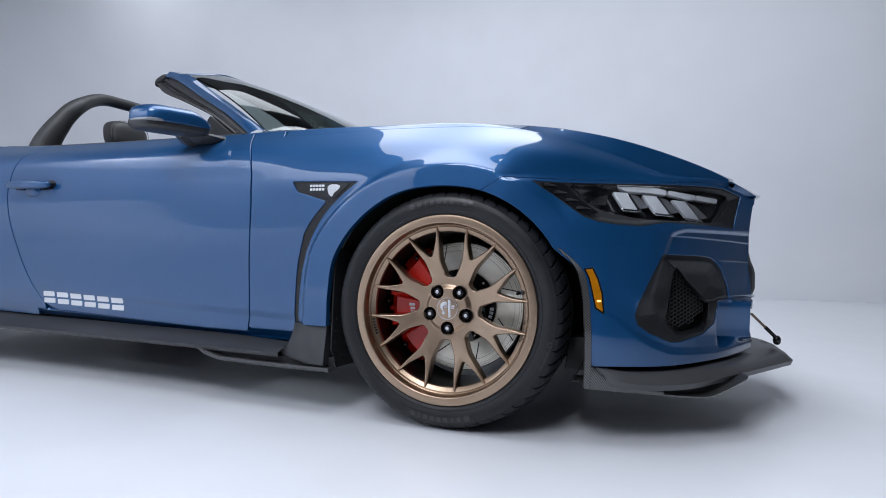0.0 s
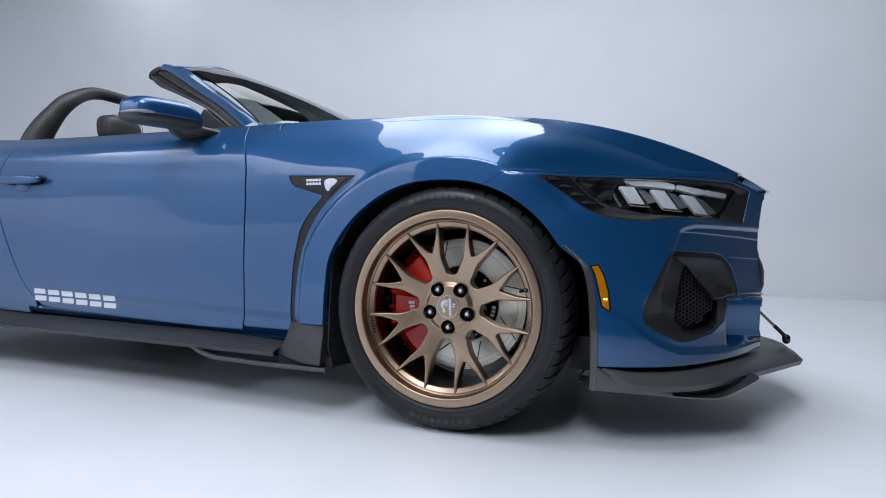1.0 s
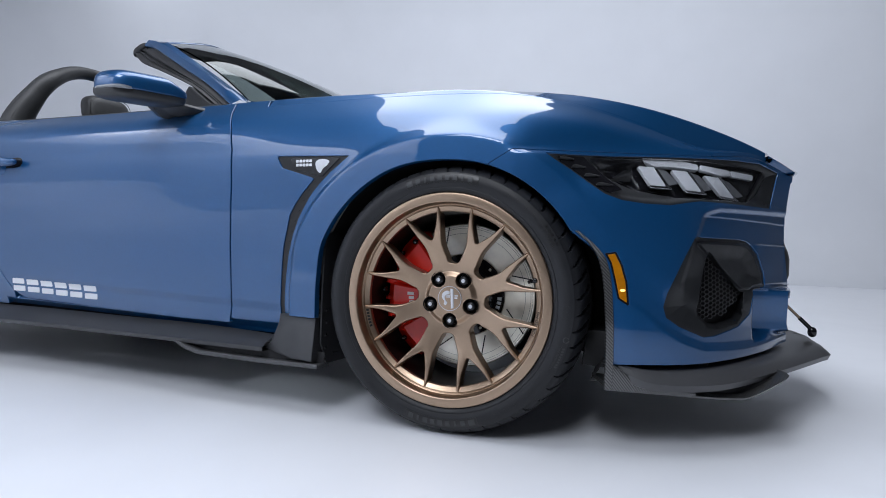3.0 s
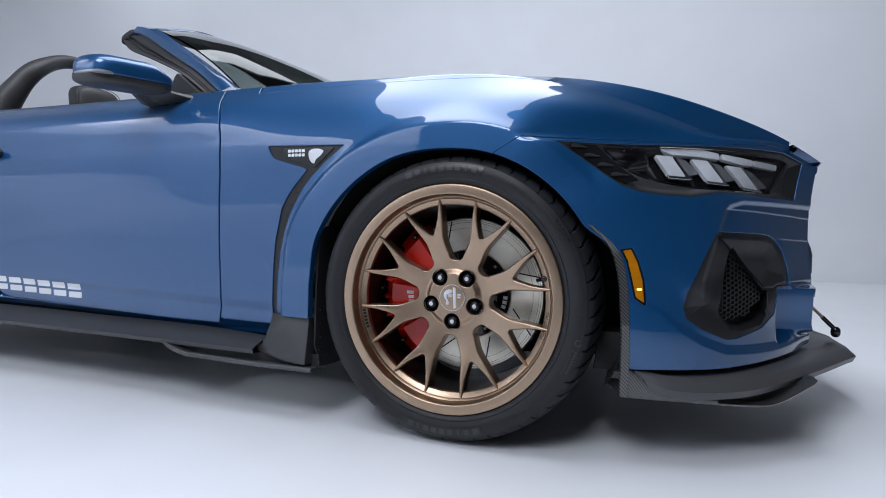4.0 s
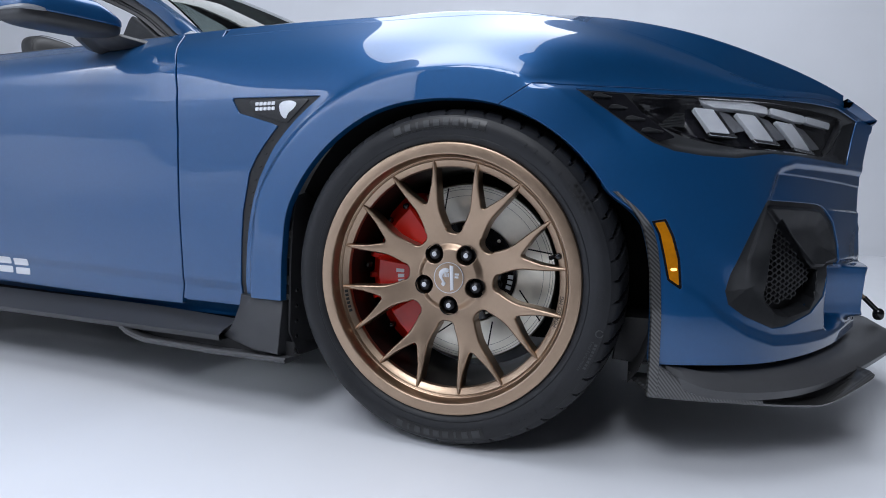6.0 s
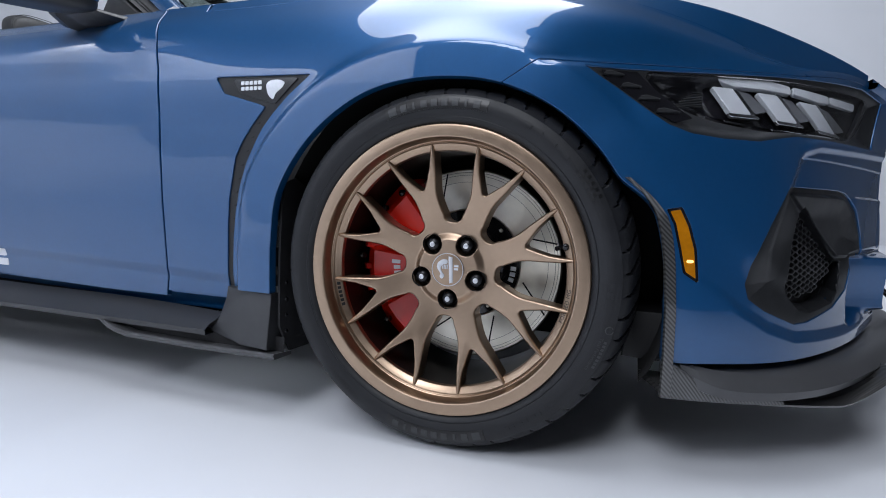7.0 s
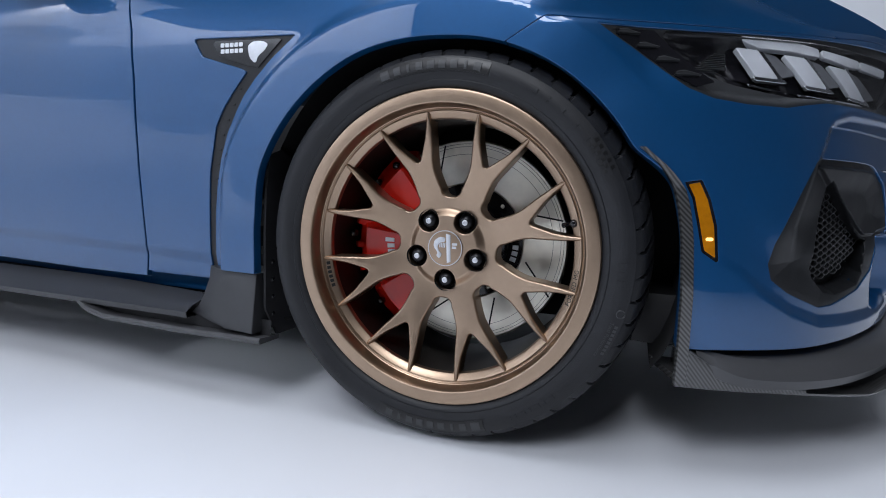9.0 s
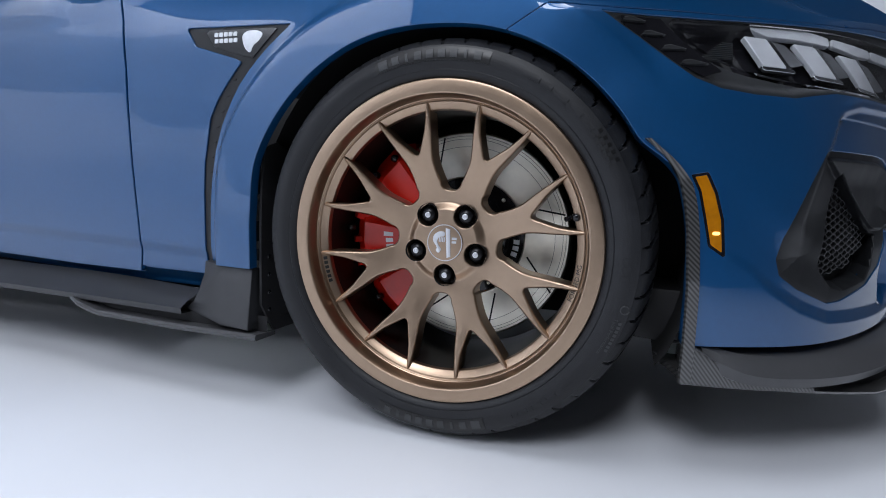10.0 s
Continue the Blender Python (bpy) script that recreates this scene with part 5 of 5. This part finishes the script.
# ---- windscreen, pillars, cowl ----
def windscreen():
    low_edge = curve_points([(-0.745, 0.185, 0.918), (-0.61, 0.34, 0.935), (-0.50, 0.60, 0.950), (-0.46, MID, 0.960)], 16)
    top_edge = curve_points([(-1.360, 0.425, 1.258), (-1.360, 0.52, 1.290), (-1.385, 0.70, 1.345), (-1.42, MID, 1.380)], 16)
    rows = []
    for s in np.linspace(0, 1, 16):
        bow = 4 * s * (1 - s)
        rows.append(low_edge * (1 - s) + top_edge * s + np.array([0.01, 0, 0.022]) * bow)
    rows = [np.concatenate([r, (r * np.array([1, -1, 1]) + np.array([0, 2 * MID, 0]))[-2::-1]]) for r in rows]
    v, f = loft(rows)
    n = len(v)
    v = np.concatenate([v, v - np.array([0.003, 0, 0.004])])
    f = f + [tuple(q + n for q in g[::-1]) for g in f]
    ob = part("windscreen", mesh_of("windscreen", v, f, smooth_angle=60), GLASS, car, "raked windscreen with dark edges")
    ob.visible_shadow = False
    # the near pillar: painted face, then the dark door seal below it
    outer = curve_points([(-0.795, 0.148, 0.905), (-0.983, 0.240, 1.015), (-1.159, 0.310, 1.106), (-1.349, 0.380, 1.208), (-1.43, 0.412, 1.245), (-1.495, 0.432, 1.263)], 30)
    upper = curve_points([(-0.742, 0.180, 0.918), (-0.960, 0.270, 1.043), (-1.172, 0.350, 1.160), (-1.328, 0.410, 1.245), (-1.395, 0.428, 1.271), (-1.440, 0.440, 1.284)], 30)
    mid = (outer + upper) / 2 + np.array([0.004, -0.012, 0.008])
    inner = upper + np.array([-0.01, 0.03, -0.012])
    back = outer + np.array([-0.02, 0.04, -0.01])
    pillar = part("windscreen_pillar", mesh_of("windscreen_pillar", *loft([back, outer, outer * 0.75 + mid * 0.25 + np.array([0, -0.002, 0.001]), mid, upper, inner]), smooth_angle=50), PAINT, car, "blue painted windscreen pillar with a dark seal")
    mirrored(pillar)
    low = curve_points([(-0.860, 0.152, 0.910), (-1.029, 0.220, 1.002), (-1.257, 0.310, 1.098), (-1.427, 0.370, 1.165), (-1.515, 0.415, 1.217), (-1.545, 0.432, 1.240)], 30)
    top = outer + np.array([0.0, 0.006, -0.004])
    k1, k2 = low * 0.35 + top * 0.65 + np.array([0, -0.004, -0.003]), low * 0.6 + top * 0.4 + np.array([0, 0.012, 0.004])
    seal = part("door_seal", mesh_of("door_seal", *loft([top, k1, k2, low + np.array([0, -0.004, 0.003]), low, low + np.array([-0.01, 0.06, 0.01])]), smooth_angle=25), MATTE, pillar, "black rubber door seal")
    line = part("seal_lip", mesh_of("seal_lip", *tube(low * 0.62 + top * 0.38 + np.array([0, -0.002, 0]), 0.0022, 8)), SATIN, pillar)
    # header rail over the top of the glass, blue in front with a dark seal behind
    edge = top_edge + np.array([-0.006, 0, 0.004])
    far = np.concatenate([edge, (edge * np.array([1, -1, 1]) + np.array([0, 2 * MID, 0]))[-2::-1]])
    rail = part("header_rail", mesh_of("header_rail", *loft([far + np.array([0.004, 0, -0.004]), far + np.array([-0.004, 0, 0.003]), far + np.array([-0.07, 0, 0.006]), far + np.array([-0.095, 0, -0.006])]), smooth_angle=45), PAINT, car, "blue windscreen header with a dark rear seal")
    end = (0.25 + 0.75 * smooth(0.40, 0.60, np.minimum(far[:, 1], 2 * MID - far[:, 1])))[:, None]
    part("header_seal", mesh_of("header_seal", *loft([far + np.array([-0.09, 0, -0.003]), far + np.array([-0.09, 0, -0.003]) + end * np.array([-0.035, 0, -0.005]), far + np.array([-0.09, 0, -0.006]) + end * np.array([-0.06, 0, -0.02]), far + np.array([-0.09, 0, -0.012]) + end * np.array([-0.04, 0, -0.03]), far + np.array([-0.02, 0, -0.03])]), smooth_angle=40), MATTE, rail)
    v, f = soft_box(-1.522, 0.450, 1.252, 0.036, 0.028, 0.018, 3.0, 20, 12, lambda p: p + np.stack([0 * p[..., 0], 0 * p[..., 0], 0.45 * p[..., 0]], -1))
    part("corner_seal", mesh_of("corner_seal", v, f), MATTE, rail)
    # dark band round the glass and the mirror foot behind it
    v, f = soft_box(-0.98, MID, 0.845, 0.30, 0.72, 0.075, 3.5, 40, 16)
    part("dashboard", mesh_of("dashboard", v, f), LEATHER, car, "black dashboard under the windscreen")
    cowl = [[(x0, y, z) for x0, y, z in q] for q in (low_edge + np.array([0.09, 0, -0.02]), low_edge + np.array([0.03, 0, -0.025]), low_edge + np.array([-0.03, 0, -0.03]))]
    ob2 = part("cowl_panel", mesh_of("cowl_panel", *loft(cowl)), MATTE, car)
    mirrored(ob2)
    sail = [(-0.83, 0.905), (-0.88, 0.915), (-1.015, 0.995), (-1.02, 0.98), (-1.005, 0.925), (-0.95, 0.900)]
    part("mirror_sail", mesh_of("mirror_sail", *slab(sail, lambda x, z: 0.142 + 0.60 * (z - 0.905), 0.225, 0.003)), SATIN, car)


windscreen()


def door_mirror():
    def lean(p):
        t = np.clip((p[..., 1] + 0.092) / 0.184, 0, 1)                       # 0 at the outer end, 1 inboard
        z = np.where(p[..., 2] > 0, p[..., 2] * (1 - 0.03 * t - 0.55 * smooth(0.66, 1.0, t)) * (1 - 0.22 * smooth(0.0, 0.075, p[..., 0])), p[..., 2])
        x = p[..., 0] * (1 - 0.15 * t) + 0.100 * t
        return np.stack([x, p[..., 1], z + 0.004 * t - 0.002], -1)

    def half(hz, low):
        v, f = soft_box(0, 0, 0, 0.062, 0.090, hz, 4.0, 56, 36, None)
        v = np.asarray(v)
        v[:, 2] = np.where(v[:, 2] > 0, v[:, 2], v[:, 2] * low)
        return lean(v) + np.array([-0.985, -0.060, 0.896]), f
    v, f = half(0.056, 0.14)
    ob = part("door_mirror", mesh_of("door_mirror", v, f), PAINT, car, "blue door mirror cap over a black lower shell")
    v, f = half(0.008, 3.6)
    v = np.asarray(v) * 1.0 + np.array([-0.003, 0.0, -0.004])
    part("mirror_shell", mesh_of("mirror_shell", v, f), TRIM, ob)
    v, f = soft_box(-0.968, -0.104, 0.8925, 0.060, 0.051, 0.0058, 3.6, 28, 10)
    part("mirror_repeater", mesh_of("mirror_repeater", v, f), LAMP_WHITE, ob, "pale turn-signal strip")
    rows = []
    for y, x, z, hx, hz in ((-0.012, -0.925, 0.884, 0.001, 0.001), (-0.010, -0.925, 0.884, 0.042, 0.007), (-0.005, -0.925, 0.884, 0.050, 0.010), (0.03, -0.922, 0.874, 0.064, 0.016), (0.075, -0.910, 0.872, 0.066, 0.018), (0.115, -0.900, 0.874, 0.060, 0.020)):
        rows.append([(x + hx * math.cos(a), y, z + hz * math.sin(a) * (1.0 if math.sin(a) > 0 else 1.25) - 0.012 * (math.cos(a) < -0.5)) for a in np.linspace(0, 2 * math.pi, 25)])
    part("mirror_arm", mesh_of("mirror_arm", *loft(rows, caps=False), smooth_angle=40), TRIM, ob, "black mirror foot on the door")


door_mirror()

# ---- on the door: handle, pale shapes, belt strip ----
v, f = soft_box(-1.690, 0.0, 0.718, 0.118, 0.016, 0.0165, 3.0, 40, 14, lambda p: p + np.stack([0 * p[..., 0], -0.010 * np.cos(p[..., 0] / 0.118 * 1.4), 0 * p[..., 0]], -1))
handle = part("door_handle", mesh_of("door_handle", v, f), PAINT, door)
decal("handle_gap", rounded([(-1.800, 0.704), (-1.75, 0.700), (-1.588, 0.699), (-1.567, 0.716), (-1.576, 0.737), (-1.633, 0.734), (-1.693, 0.733), (-1.743, 0.733), (-1.792, 0.732)], 2), body, GLOSS, door, d=0.0006)
v, f = soft_box(-1.69, 0.028, 0.699, 0.040, 0.024, 0.026, 2.4, 24, 14)
part("handle_cup", mesh_of("handle_cup", v, f), PAINT, door)
for k in range(6):
    x = -1.655 + 0.0703 * k
    for z, h in ((0.2675 - 0.0018 * k, 0.019), (0.2935 - 0.0018 * k, 0.019)):
        decal("door_mark", bar(x + 0.002 * (h > 0.27), z, 0.058, h, 0.003), body, WHITE, door, d=0.0006, thick=0.0006, step=0.004)
xs = axis(-2.02, -0.80, 0.04)
crest = np.array([body(x, 5.96) for x in xs])
belt = part("belt_strip", mesh_of("belt_strip", *loft([crest + np.array([0, 0.001, -0.001]), crest + np.array([0, 0.010, 0.006]), crest + np.array([0, 0.030, 0.006]), crest + np.array([0, 0.075, -0.004]), crest + np.array([0, 0.085, -0.35])]), smooth_angle=40), MATTE, car, "black belt strip along the door top")
mirrored(belt)


# ---- cabin ----
hoop = [(-2.04, 0.262, 0.82), (-2.03, 0.285, 0.94), (-2.0, 0.33, 1.057), (-1.985, 0.395, 1.148), (-2.03, 0.54, 1.228), (-2.045, 0.70, 1.248), (-2.05, MID, 1.255)]
path = curve_points(hoop, 40)
path = np.concatenate([path, (path * np.array([1, -1, 1]) + np.array([0, 2 * MID, 0]))[-2::-1]])
thick = np.interp(np.minimum(path[:, 1], 2 * MID - path[:, 1]), [0.26, 0.29, 0.34, 0.45, 0.60, 1.0], [0.058, 0.053, 0.041, 0.031, 0.028, 0.028])
part("sport_bar", mesh_of("sport_bar", *tube(path, thick, 24), smooth_angle=60), LEATHER, car, "black padded sport bar behind the seats")
part("bar_seam", mesh_of("bar_seam", *tube(path[2:30] + np.stack([thick[2:30] * 0.55, -thick[2:30] * 0.80, 0 * thick[2:30]], 1), 0.0022, 8)), MATTE, car)


def seat(y0):
    v, f = soft_box(-1.915, y0, 1.048, 0.055, 0.105, 0.072, 3.2, 36, 20, lambda p: p + np.stack([-0.15 * p[..., 2], 0 * p[..., 0], 0 * p[..., 0]], -1))
    ob = part("seat", mesh_of("seat", v, f), LEATHER, car, "black leather seat with a stitched headrest")
    v, f = soft_box(-1.87, y0, 0.68, 0.085, 0.24, 0.28, 3.2, 36, 20)
    part("seat_back", mesh_of("seat_back", v, f), LEATHER, ob)
    v, f = soft_box(-1.55, y0, 0.42, 0.27, 0.24, 0.09, 3.2, 36, 16)
    part("seat_cushion", mesh_of("seat_cushion", v, f), LEATHER, ob)
    ring = [(-1.915 + 0.0555 * 0.55 + 0.002, y0 + 0.1065 * math.copysign(abs(math.cos(a)) ** (2 / 3.2), math.cos(a)) * 0.97, 1.048 + 0.072 * math.copysign(abs(math.sin(a)) ** (2 / 3.2), math.sin(a)) * 0.97) for a in np.linspace(0, 2 * math.pi, 60)]
    part("stitching", mesh_of("stitching", *tube(ring, 0.0014, 6)), RUBBER_MARK, ob)


seat(0.600)
seat(2 * MID - 0.600)
for name, lo, hi in (("cabin_floor", (-2.1, 0.2, 0.24), (-0.75, 2 * MID - 0.2, 0.30)), ("cabin_bulkhead", (-2.14, 0.16, 0.24), (-2.08, 2 * MID - 0.16, 0.86))):
    bm = bmesh.new()
    bmesh.ops.create_cube(bm, size=1)
    for q in bm.verts:
        q.co = Vector([a + (b - a) * (c + 0.5) for a, b, c in zip(lo, hi, q.co)])
    part(name, bm, VOID, car)

# rear deck and tail, closing the body
xs = axis(-3.75, -2.06, 0.06)
side = np.array([body(x, 6.0) for x in xs])
deck = [side + np.array([0, 0.001, 0])] + [side * np.array([1, 1 - s, 1]) + np.array([0, MID * s, 0.03 * (1 - (1 - s) ** 2)]) for s in (0.1, 0.3, 0.6, 1.0)]
deck = part("rear_deck", mesh_of("rear_deck", *loft(deck)), PAINT, car, "blue rear deck")
mirrored(deck)
vs = np.linspace(0, 6, 20)
edge = np.array([body(-3.75, q) for q in vs])
tail = part("tail_panel", mesh_of("tail_panel", *loft([edge, edge * np.array([1, 0.5, 1]) + np.array([-0.05, MID * 0.5, 0]), edge * np.array([1, 0, 1]) + np.array([-0.07, MID, 0.0])])), PAINT, car)
mirrored(tail)
